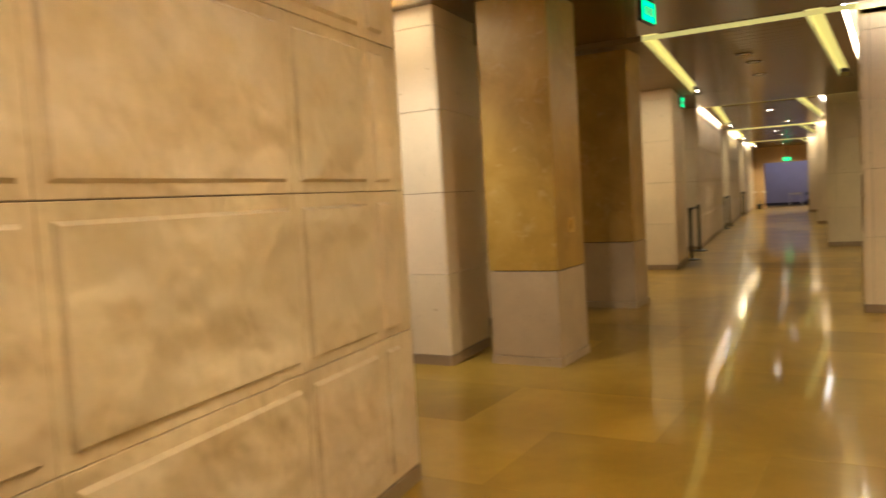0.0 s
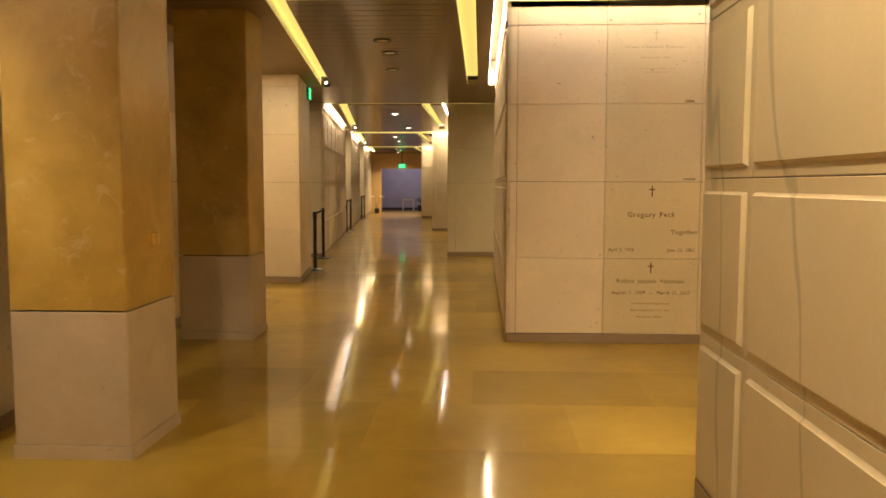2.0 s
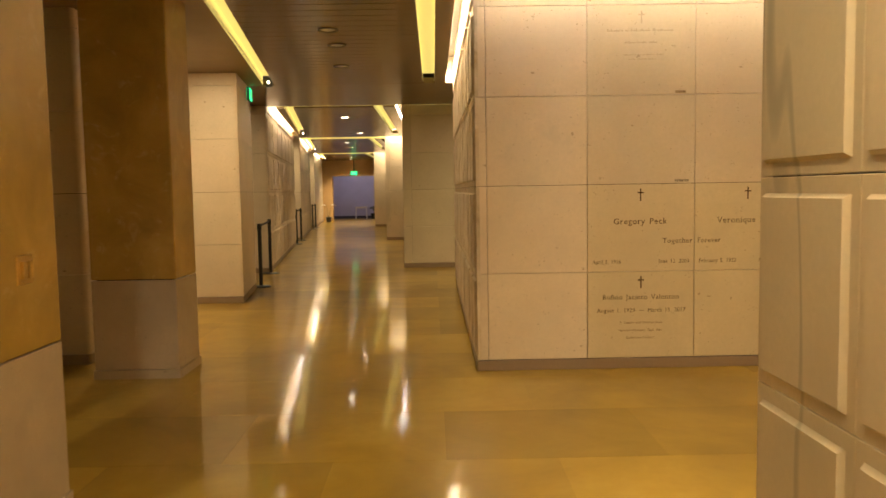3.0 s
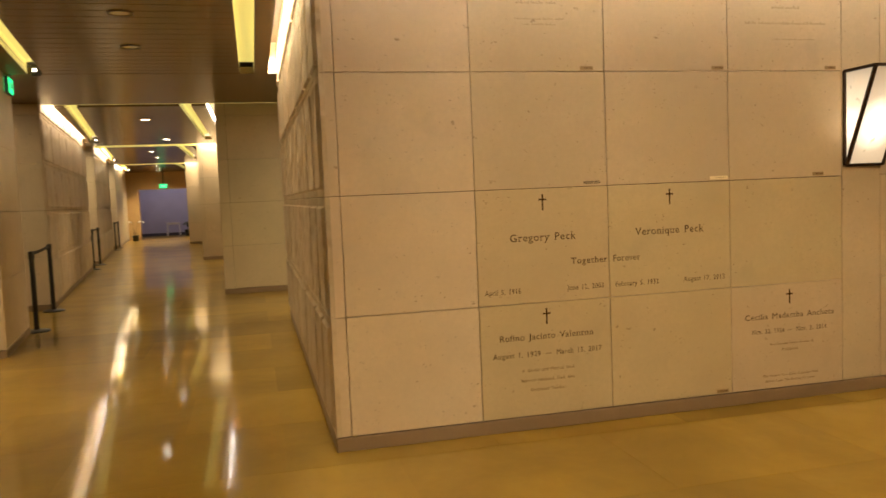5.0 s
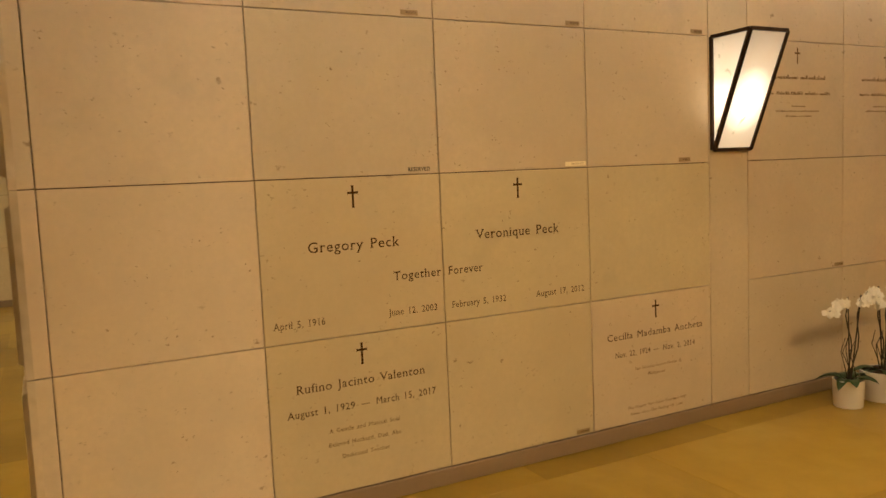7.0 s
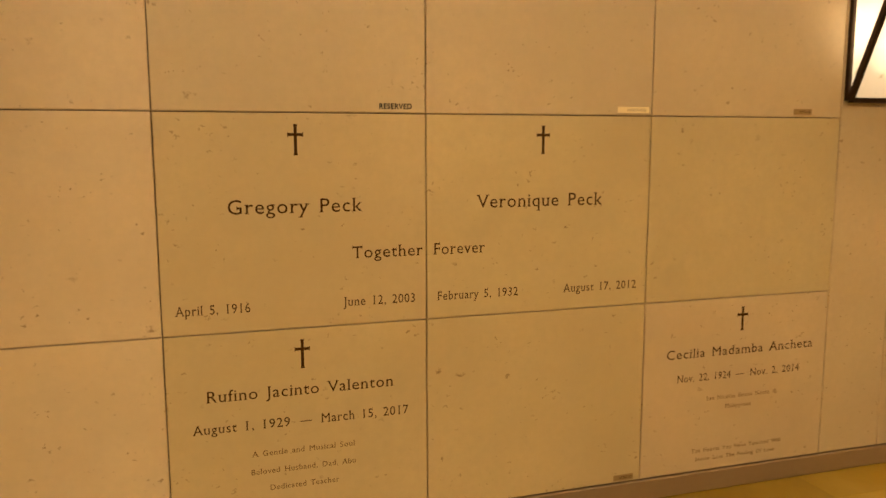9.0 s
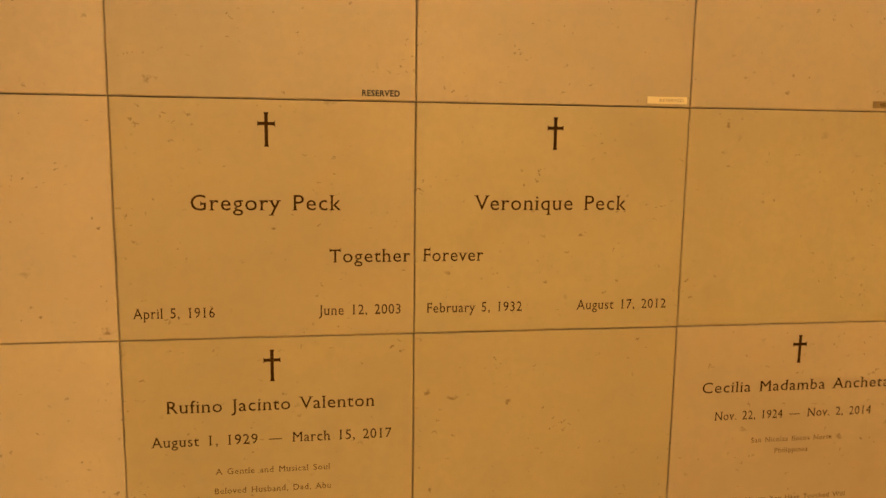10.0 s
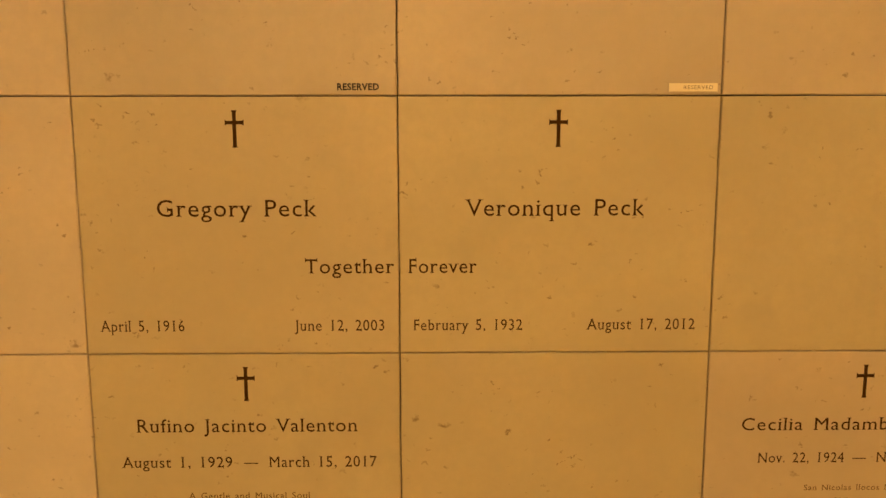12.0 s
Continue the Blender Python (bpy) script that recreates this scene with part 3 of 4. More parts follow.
for (xa, ya), (xb, yb), watts in ((*LB2[:2], 150), (*LB3[:2], 140), (*LB4[:2], 120)):
    area_lamp("left_rim_light", 0.12, yb - ya - 0.8, watts * 0.45, pose((xa + xb) / 2 + 0.13, (ya + yb) / 2 + 0.3, CT + 0.03, 0, 38, math.degrees(math.atan2(xa - xb, yb - ya))))
# Unseen lamps with no fixtures, added so the left aisles do not go dark.
for x, y, watts in ((-5.6, 16.0, 30), (-5.8, 25.85, 30), (-6.6, 34.55, 30)):
    area_lamp("left_aisle_fill", 3.0, 0.2, watts, pose(x, y, CEIL - 0.012))
for x, y in ((-0.5, 25.75), (-1.5, 34.9)):
    area_lamp("end_rim_light", 2.0, 0.2, 20, pose(x, y, CT + 0.03, 28, 0, 0))
area_lamp("block_slot_light", 0.10, 5.4, 36, pose(0.06, 12.0, CT + 0.03, 0, -40, 0))

# The last downlight and its strong wide beam are added to light the end wall.
for x, y, lit in [(-1.18, 10.7, 0), (-1.19, 11.5, 0), (-1.31, 12.9, 0), (-2.03, 19.6, 1), (-2.12, 24.0, 1), (-2.95, 28.1, 1), (-3.1, 30.8, 1), (-3.8, 36.5, 1), (-3.9, 38.5, 1), (-4.2, 40.6, 1)]:
    downlight(x, y, lit)
    if lit:
        spot_lamp("downlight_beam", (x, y, CEIL - 0.02), 260 if y > 40 else 110 if y > 36 else 60, 140 if y > 40 else 100)

# ---- slot fascia lines across the corridor ----
# The fascia boards glow in place of the cove light that falls on them.
for y, xa, xb in [(8.80, -1.95, PX0), (17.40, -3.1, FAR_X), (26.2, -4.1, -1.6), (35.2, -5.0, -2.65)]:
    t = tagged(new("slot_fascia"), "thin yellow fascia across the corridor ceiling, its cove light put in as glow", "ceiling light", "slot fascias")
    put("diffuser", boxes("diffuser", [(xa, xb, y - 0.012, y - 0.004, CEIL - 0.002, CEIL + 0.05)], glow_trough), t)
t = tagged(new("slot_fascia"), "thin glowing yellow strip above the crypt wall", "ceiling light", "slot fascias")
put("diffuser", boxes("diffuser", [(PX0, FAR_X, PY - 0.1, PY - 0.09, CEIL + 0.03, CT)], glow_trough), t)

# ---- columns ----
def column(x0, x1, y0, y1, upper, lower, label):
    """A square column: shaft with eased edges on a stone plinth of four slabs and a low foot."""
    c = tagged(new("column"), label, "column", "columns")

    def eased(g, r):
        pts = []
        for cx, cy, a0 in ((x1 + g - r, y0 - g + r, -90), (x1 + g - r, y1 + g - r, 0), (x0 - g + r, y1 + g - r, 90), (x0 - g + r, y0 - g + r, 180)):
            for k in range(4):
                a = radians(a0 + 30 * k)
                pts.append((cx + r * math.cos(a), cy + r * math.sin(a)))
        return pts
    put("core", prism("core", eased(-0.03, 0.01), 0.0, CEIL, stone_core), c)
    zj = 0.79
    put("shaft", prism("shaft", eased(0, 0.012), zj + 0.008, CEIL, upper), c)
    put("foot", prism("foot", eased(0.012, 0.012), 0.0, 0.07, lower), c)
    w, d = x1 - x0, y1 - y0
    for p, run, a in (((x0, y0), w, 0), ((x1, y0), d, 90), ((x1, y1), w, 180), ((x0, y1), d, 270)):
        m = Matrix.Translation((p[0], p[1], 0.072)) @ Matrix.Rotation(radians(a), 4, "Z") @ Matrix.Translation((0.002, 0.03, 0))
        put("plinth_slab", slab_mesh(run - 0.004, zj - 0.074, 0.03, 0.004, lower), c, m)
    return c


column(-2.55, -1.92, 5.94, 6.58, honey, stone_plinth, "honey-coloured polished stone column on a grey stone plinth")
column(-2.90, -2.225, 9.10, 9.62, honey, stone_plinth, "dark shaded honey stone column on a grey plinth")


def switch_plate(x, y, z):
    s = tagged(new("wall_switch"), "brass plate with two raised key switches on the column", "switch")
    put("plate", slab_mesh(0.125, 0.125, 0.006, 0.003, brass), s)
    for dx in (0.022, 0.071):
        put("rocker", slab_mesh(0.032, 0.075, 0.022, 0.004, brass), s, Matrix.Translation((dx, 0.0, 0.026)))
    s.matrix_basis = Matrix.Translation((x, y, z)) @ Matrix.Rotation(radians(90), 4, "Z")
    return s


switch_plate(-1.919, 6.22, 1.09)

# ---- inscriptions on the crypt fronts ----
def serif_wedges(me, e=0.064, rise=0.09):
    """Small flared serifs on the flat ends of the strokes of a lettering mesh (x along, y up)."""
    uses = {}
    for poly in me.polygons:
        for key in poly.edge_keys:
            uses[key] = uses.get(key, 0) + 1
    rim = [k for k, n in uses.items() if n == 1]
    beside = {}
    for p, q in rim:
        beside.setdefault(p, []).append(q)
        beside.setdefault(q, []).append(p)
    co = [v.co.copy() for v in me.vertices]
    verts, faces = [], []
    for p, q in rim:
        for u, v in ((0, 1), (1, 0)):
            run = abs(co[p][u] - co[q][u])
            if abs(co[p][v] - co[q][v]) > 1e-3 or not 0.03 < run < 0.14:
                continue
            ends = []
            for here, there in ((p, q), (q, p)):
                nxt = [k for k in beside[here] if k != there]
                if nxt:
                    ends.append(co[nxt[0]] - co[here])
            if len(ends) < 2 or any(abs(d[v]) < 0.10 or abs(d[u]) > 0.7 * abs(d[v]) for d in ends) or ends[0][v] * ends[1][v] < 0:
                continue
            s = math.copysign(1.0, ends[0][v])
            for here, there in ((p, q), (q, p)):
                out = math.copysign(1.0, co[here][u] - co[there][u])
                a, h = co[here][u], co[here][v]
                n = len(verts)
                for du, dv in ((0, 0), (e, 0), (e * 0.9, 0.024), (e * 0.3, 0.036), (0, rise)):
                    w = [0.0, 0.0, 0.0]
                    w[u], w[v] = a + out * du, h + s * dv
                    verts.append(w)
                faces.append(tuple(range(n, n + 5)))
    return verts, faces


def text_mesh(body, height, width, material, depth=0.0008, weight=0.0, serif=False):
    """Raised lettering: x along, z up, capitals of that height, stretched to that width."""
    cu = bpy.data.curves.new("text", "FONT")
    cu.body, cu.size, cu.resolution_u = body, 1.0, 3
    cu.space_character, cu.offset = 1.10, weight
    cu.space_word = 1.45
    ob = new("text", cu)
    dg = bpy.context.evaluated_depsgraph_get()
    me = bpy.data.meshes.new_from_object(ob.evaluated_get(dg))
    bpy.data.objects.remove(ob)
    bpy.data.curves.remove(cu)
    if serif:
        bm = bmesh.new()
        bm.from_mesh(me)
        bmesh.ops.remove_doubles(bm, verts=bm.verts, dist=1e-5)
        bm.to_mesh(me)
        bm.free()
        verts, faces = [tuple(v.co) for v in me.vertices], [tuple(p.vertices) for p in me.polygons]
        more, wedges = serif_wedges(me)
        k = len(verts)
        me = bpy.data.meshes.new("text")
        me.from_pydata(verts + more, [], faces + [tuple(i + k for i in w) for w in wedges])
    xs = [v.co.x for v in me.vertices]
    x0, x1 = min(xs), max(xs)
    k, s = height / 0.70, width / (x1 - x0)
    for v in me.vertices:
        v.co = Vector(((v.co.x - x0) * s, -depth, v.co.y * k))
    me.materials.clear()
    me.materials.append(material)
    return me


def on_front(key, name, me, x, z, label=""):
    """Sets a flat mesh on a crypt front, at world x and z."""
    front = fronts[key]
    base = front.matrix_basis.translation
    return put(name, me, front, Matrix.Translation((x - base.x, -DEEP - 0.0006, z - base.z)), label)


def front_at(x, z):
    i = max(k for k in range(len(COLS)) if COLS[k] <= x)
    j = max(k for k in range(len(ROWS)) if ROWS[k] <= z)
    return i, j


def inscribe(body, x0, x1, z, cap, material=None):
    on_front(front_at((x0 + x1) / 2, z + cap / 2), "inscription", text_mesh(body, cap, x1 - x0, material or ink, weight=0.03 if body == "RESERVED" else 0.0, serif=body not in ("RESERVED", "—")), x0, z, "engraved dark brown lettering")


def cross_mesh(w, h, material):
    """A Latin cross with flared ends."""
    a, b, c = w * 0.10, w * 0.145, h * 0.67
    t = w * 0.095
    verts, faces = [], []

    def strip(pairs):
        """Quads between pairs of points along a stroke."""
        n = len(verts)
        for p, q in pairs:
            verts.extend([(p[0], -0.0008, p[1]), (q[0], -0.0008, q[1])])
        faces.extend((n + 2 * i, n + 2 * i + 1, n + 2 * i + 3, n + 2 * i + 2) for i in range(len(pairs) - 1))
    strip([((-b, 0), (b, 0)), ((-a, h * 0.08), (a, h * 0.08)), ((-a, h * 0.93), (a, h * 0.93)), ((-b, h), (b, h))])
    for s in (-1, 1):
        strip([((s * a, c - t), (s * a, c + t)), ((s * (w / 2 - b * 0.6), c - t), (s * (w / 2 - b * 0.6), c + t)), ((s * w / 2, c - t - b * 0.5), (s * w / 2, c + t + b * 0.5))])
    return mesh_of("cross", verts, faces, material)


def cross(x, z0, h, w, material=None):
    on_front(front_at(x, z0 + h / 2), "cross", cross_mesh(w, h, material or ink), x, z0, "engraved dark cross")


def word_bars(x0, x1, z, cap, words, material):
    """An illegible line: a short bar for each word."""
    rng = random.Random(round(x0 * 1000 + z * 77))
    sizes = [rng.uniform(0.7, 1.4) for _ in range(words)]
    gap = cap * 0.8
    k = (x1 - x0 - gap * (words - 1)) / sum(sizes)
    verts, faces, x = [], [], 0.0
    for s in sizes:
        end = x + s * k
        while x < end:
            w, h = cap * rng.uniform(0.12, 0.45), cap * rng.choice((0.45, 0.5, 0.55, 0.85))
            n = len(verts)
            verts += [(x, -0.0006, 0), (x + w, -0.0006, 0), (x + w, -0.0006, h), (x, -0.0006, h)]
            faces.append((n, n + 1, n + 2, n + 3))
            x += w + cap * rng.uniform(0.1, 0.22)
        x = end + gap
    on_front(front_at((x0 + x1) / 2, z + cap / 2), "worn_line", mesh_of("worn_line", verts, faces, material), x0, z, "worn illegible engraved line")


cross(1.478, 1.352, 0.098, 0.050)
cross(2.338, 1.352, 0.098, 0.050)
cross(1.482, 0.652, 0.098, 0.050)
cross(3.212, 0.652, 0.096, 0.050)
for body, x0, x1, z, cap in [
    ("Gregory Peck", 1.262, 1.69, 1.168, 0.046), ("Veronique Peck", 2.09, 2.575, 1.168, 0.046),
    ("Together", 1.655, 1.897, 1.012, 0.040), ("Forever", 1.935, 2.122, 1.012, 0.040),
    ("April 5, 1916", 1.09, 1.32, 0.852, 0.031), ("June 12, 2003", 1.622, 1.868, 0.852, 0.031),
    ("February 5, 1932", 1.948, 2.248, 0.852, 0.031), ("August 17, 2012", 2.425, 2.725, 0.852, 0.031),
    ("Rufino Jacinto Valenton", 1.172, 1.79, 0.562, 0.039), ("August 1, 1929", 1.125, 1.435, 0.458, 0.032),
    ("—", 1.468, 1.508, 0.458, 0.032), ("March 15, 2017", 1.538, 1.842, 0.458, 0.032),
    ("A Gentle and Musical Soul", 1.308, 1.652, 0.364, 0.019), ("Beloved Husband, Dad, Abu", 1.305, 1.655, 0.302, 0.019),
    ("Dedicated Teacher", 1.365, 1.595, 0.242, 0.019),
    ("Cecilia Madamba Ancheta", 2.872, 3.56, 0.558, 0.037), ("Nov. 22, 1924", 2.922, 3.168, 0.462, 0.030),
    ("—", 3.192, 3.232, 0.462, 0.030), ("Nov. 2, 2014", 3.26, 3.50, 0.462, 0.030),
    ("San Nicolas Ilocos Norte", 3.06, 3.36, 0.378, 0.017), ("Philippines", 3.148, 3.272, 0.338, 0.017),
    ("The Hearts You Have Touched Will", 3.0, 3.43, 0.166, 0.016), ("Never Lose The Feeling Of Love", 3.02, 3.40, 0.130, 0.016),
    ("RESERVED", 1.752, 1.862, 1.502, 0.017),
]:
    inscribe(body, x0, x1, z, cap, ink_black if body == "RESERVED" else ink if cap > 0.025 else ink_faint)


def tag_plate(x0, x1, z, material, lettering):
    key = front_at((x0 + x1) / 2, z)
    p = on_front(key, "tag", slab_mesh(x1 - x0, 0.022, 0.002, 0.0006, material), x0, z, "small metal tag with worn lettering")
    me = text_mesh("RESERVED", 0.010, (x1 - x0) * 0.6, lettering)
    base = fronts[key].matrix_basis.translation
    put("tag_lettering", me, fronts[key], Matrix.Translation((x0 + (x1 - x0) * 0.3 - base.x, -DEEP - 0.0034, z + 0.006 - base.z)))


tag_plate(2.628, 2.758, 1.497, tag_sheen, tag_dark)
for x0, z in [(3.40, 1.498), (2.655, 0.097), (2.655, 2.197), (3.50, 2.197), (4.72, 0.797), (1.75, 2.197)]:
    tag_plate(x0, x0 + 0.085, z, tag_dark, ink)

# illegible fronts higher up and farther along
for x, z in [(1.48, 2.745), (4.37, 2.055), (5.23, 2.055)]:
    cross(x, z, 0.096, 0.048, ink_faint if z < 2.2 else ink_pale)
for x0, x1, z, cap, words in [
    (1.21, 1.73, 2.68, 0.036, 3), (1.35, 1.6, 2.588, 0.03, 3), (1.34, 1.65, 2.495, 0.018, 4), (1.38, 1.6, 2.462, 0.018, 3),
    (3.10, 3.30, 2.585, 0.034, 2), (2.90, 3.51, 2.485, 0.03, 5), (3.10, 3.42, 2.385, 0.018, 3),
    (4.12, 4.62, 1.965, 0.038, 2), (4.08, 4.66, 1.872, 0.03, 5), (4.32, 4.44, 1.80, 0.018, 1), (4.18, 4.56, 1.77, 0.018, 4), (4.26, 4.50, 1.74, 0.018, 2),
    (4.98, 5.48, 1.965, 0.038, 2), (4.96, 5.5, 1.872, 0.03, 5), (5.1, 5.4, 1.80, 0.018, 3), (5.02, 5.44, 1.77, 0.018, 4),
    (4.72, 4.79, 2.55, 0.03, 1), (4.15, 4.6, 2.66, 0.036, 3), (4.25, 4.5, 2.56, 0.03, 3),
]:
    word_bars(x0, x1, z, cap * 0.75, words, ink_faint if z < 2.2 else ink_pale)


# ---- wall sconce ----
def bar(p, q, w, d, side=Vector((0, 1, 0))):
    """Box data of a square bar from p to q."""
    p, q = Vector(p), Vector(q)
    along = (q - p).normalized()
    u = along.cross(side)
    u = u.normalized() if u.length > 1e-4 else Vector((1, 0, 0))
    v = along.cross(u).normalized()
    pts = [e + u * (a * w / 2) + v * (b * d / 2) for e in (p, q) for a, b in ((-1, -1), (1, -1), (1, 1), (-1, 1))]
    f = [(0, 1, 2, 3), (7, 6, 5, 4), (0, 4, 5, 1), (1, 5, 6, 2), (2, 6, 7, 3), (3, 7, 4, 0)]
    return pts, f


def sconce():
    """A wedge lantern: alabaster panes in a bronze frame that leans out towards its top."""
    s = tagged(new("wall_sconce"), "lit wedge-shaped alabaster wall lamp in a dark bronze frame", "wall lamp")
    hw, h, d0, d1 = 0.143, 0.625, 0.022, 0.275
    fb, ft, bb, bt = [(-hw, -d0, 0), (hw, -d0, 0)], [(-hw, -d1, h), (hw, -d1, h)], [(-hw, -0.008, 0), (hw, -0.008, 0)], [(-hw, -0.008, h), (hw, -0.008, h)]
    put("back_plate", boxes("back_plate", [(-hw, hw, -0.008, 0.0, 0.0, h)], bronze), s)

    def pane(name, pts, thick):
        n = (Vector(pts[1]) - Vector(pts[0])).cross(Vector(pts[-1]) - Vector(pts[0])).normalized() * thick
        v = [Vector(p) for p in pts] + [Vector(p) - n for p in pts]
        k = len(pts)
        f = [tuple(range(k)), tuple(reversed(range(k, 2 * k)))] + [((i + 1) % k, i, i + k, (i + 1) % k + k) for i in range(k)]
        put(name, mesh_of(name, v, f, alabaster_front if name == "front_pane" else alabaster_side), s, None, "glowing veined alabaster pane")
    g = 0.006
    pane("front_pane", [(-hw + g, -d0 - 0.002, g), (hw - g, -d0 - 0.002, g), (hw - g, -d1 + 0.002, h - g), (-hw + g, -d1 + 0.002, h - g)], 0.008)
    for sx in (-1, 1):
        x = sx * (hw - 0.004)
        pts = [(x, -0.012, 0.01), (x, -d0, 0.01), (x, -d1 + 0.006, h - 0.01), (x, -0.012, h - 0.01)]
        pane("side_pane", pts if sx < 0 else pts[::-1], 0.006)
    w = 0.020
    rails = [("front_post", fb[0], ft[0]), ("front_post", fb[1], ft[1]), ("back_post", bb[0], bt[0]), ("back_post", bb[1], bt[1]),
             ("top_rail", ft[0], ft[1]), ("bottom_rail", fb[0], fb[1]), ("side_rail", bt[0], ft[0]), ("side_rail", bt[1], ft[1]), ("top_rail", bt[0], bt[1])]
    for name, p, q in rails:
        put(name, mesh_of(name, *bar(p, q, w, w, Vector((0, 1, 0)) if name in ("top_rail", "bottom_rail") else Vector((1, 0, 0))), bronze), s)
    s.matrix_basis = Matrix.Translation((3.793, PY - 0.001, 1.556))
    return s


sconce()


# ---- orchids ----
def tube_mesh(points, r0, r1, material, sides=6):
    verts, faces = [], []
    n = len(points)
    for i, p in enumerate(points):
        p = Vector(p)
        d = (Vector(points[min(i + 1, n - 1)]) - Vector(points[max(i - 1, 0)])).normalized()
        u = d.cross(Vector((0.3, 1, 0.2))).normalized()
        v = d.cross(u)
        r = r0 + (r1 - r0) * i / (n - 1)
        verts += [p + (u * math.cos(2 * math.pi * k / sides) + v * math.sin(2 * math.pi * k / sides)) * r for k in range(sides)]
    for i in range(n - 1):
        faces += [(i * sides + k, i * sides + (k + 1) % sides, (i + 1) * sides + (k + 1) % sides, (i + 1) * sides + k) for k in range(sides)]
    faces += [tuple(reversed(range(sides))), tuple(range((n - 1) * sides, n * sides))]
    return mesh_of("stem", verts, faces, material)


def lathe(name, profile, material, n=32):
    verts = [(r * math.cos(2 * math.pi * i / n), r * math.sin(2 * math.pi * i / n), z) for r, z in profile for i in range(n)]
    faces = []
    for k in range(len(profile) - 1):
        faces += [(k * n + i, k * n + (i + 1) % n, (k + 1) * n + (i + 1) % n, (k + 1) * n + i) for i in range(n)]
    faces.append(tuple(reversed(range(n))))
    me = mesh_of(name, verts, faces, material)
    for p in me.polygons:
        p.use_smooth = True
    me.set_sharp_from_angle(angle=radians(40))
    return me


def leaf_mesh(length, width, droop, material):
    """A strap leaf with a folded midrib, arching out along x."""
    verts, faces, n = [], [], 9
    for i in range(n):
        t = i / (n - 1)
        x, z = length * t, length * (0.55 * t - droop * t * t)
        w = width * math.sin(math.pi * min(1, 0.12 + 0.88 * t)) ** 0.7 / 2
        verts += [(x, -w, z + w * 0.35), (x, 0, z), (x, w, z + w * 0.35)]
        verts += [(x, -w, z + w * 0.35 - 0.003), (x, 0, z - 0.003), (x, w, z + w * 0.35 - 0.003)]
    for i in range(n - 1):
        a, b = i * 6, (i + 1) * 6
        faces += [(a, b, b + 1, a + 1), (a + 1, b + 1, b + 2, a + 2), (a + 4, b + 4, b + 3, a + 3), (a + 5, b + 5, b + 4, a + 4), (a, a + 3, b + 3, b), (a + 2, b + 2, b + 5, a + 5)]
    me = mesh_of("leaf", verts, faces, material)
    for p in me.polygons:
        p.use_smooth = True
    return me


def flower_mesh(r, rng, material):
    """A moth orchid bloom: two broad petals, three sepals and a lip, facing -y."""
    verts, faces = [], []
    for a, w, l in ((0, 0.95, 1.0), (180, 0.95, 1.0), (90, 0.55, 0.95), (215, 0.5, 0.9), (325, 0.5, 0.9)):
        c, s = math.cos(radians(a)), math.sin(radians(a))
        n0 = len(verts)
        rows = 5
        for i in range(rows):
            t = i / (rows - 1)
            hw = r * w * math.sin(math.pi * min(1, 0.1 + 0.85 * t)) * 0.55
            d = r * l * t
            for k in (-1, 0, 1):
                px, pz = d * c - k * hw * s, d * s + k * hw * c
                verts.append((px, -0.25 * r * (1 - (1 - t) ** 2) * 0.5 + abs(k) * 0.12 * r + rng.uniform(-0.04, 0.04) * r, pz))
        for i in range(rows - 1):
            a0 = n0 + i * 3
            faces += [(a0, a0 + 3, a0 + 4, a0 + 1), (a0 + 1, a0 + 4, a0 + 5, a0 + 2)]
    n0 = len(verts)
    verts += [(-0.14 * r, -0.1 * r, 0.02 * r), (0.14 * r, -0.1 * r, 0.02 * r), (0.1 * r, -0.35 * r, -0.3 * r), (-0.1 * r, -0.35 * r, -0.3 * r), (0, -0.2 * r, 0.2 * r)]
    faces += [(n0, n0 + 1, n0 + 2, n0 + 3), (n0, n0 + 4, n0 + 1)]
    me = mesh_of("bloom", verts, faces, material)
    for p in me.polygons:
        p.use_smooth = True
    return me


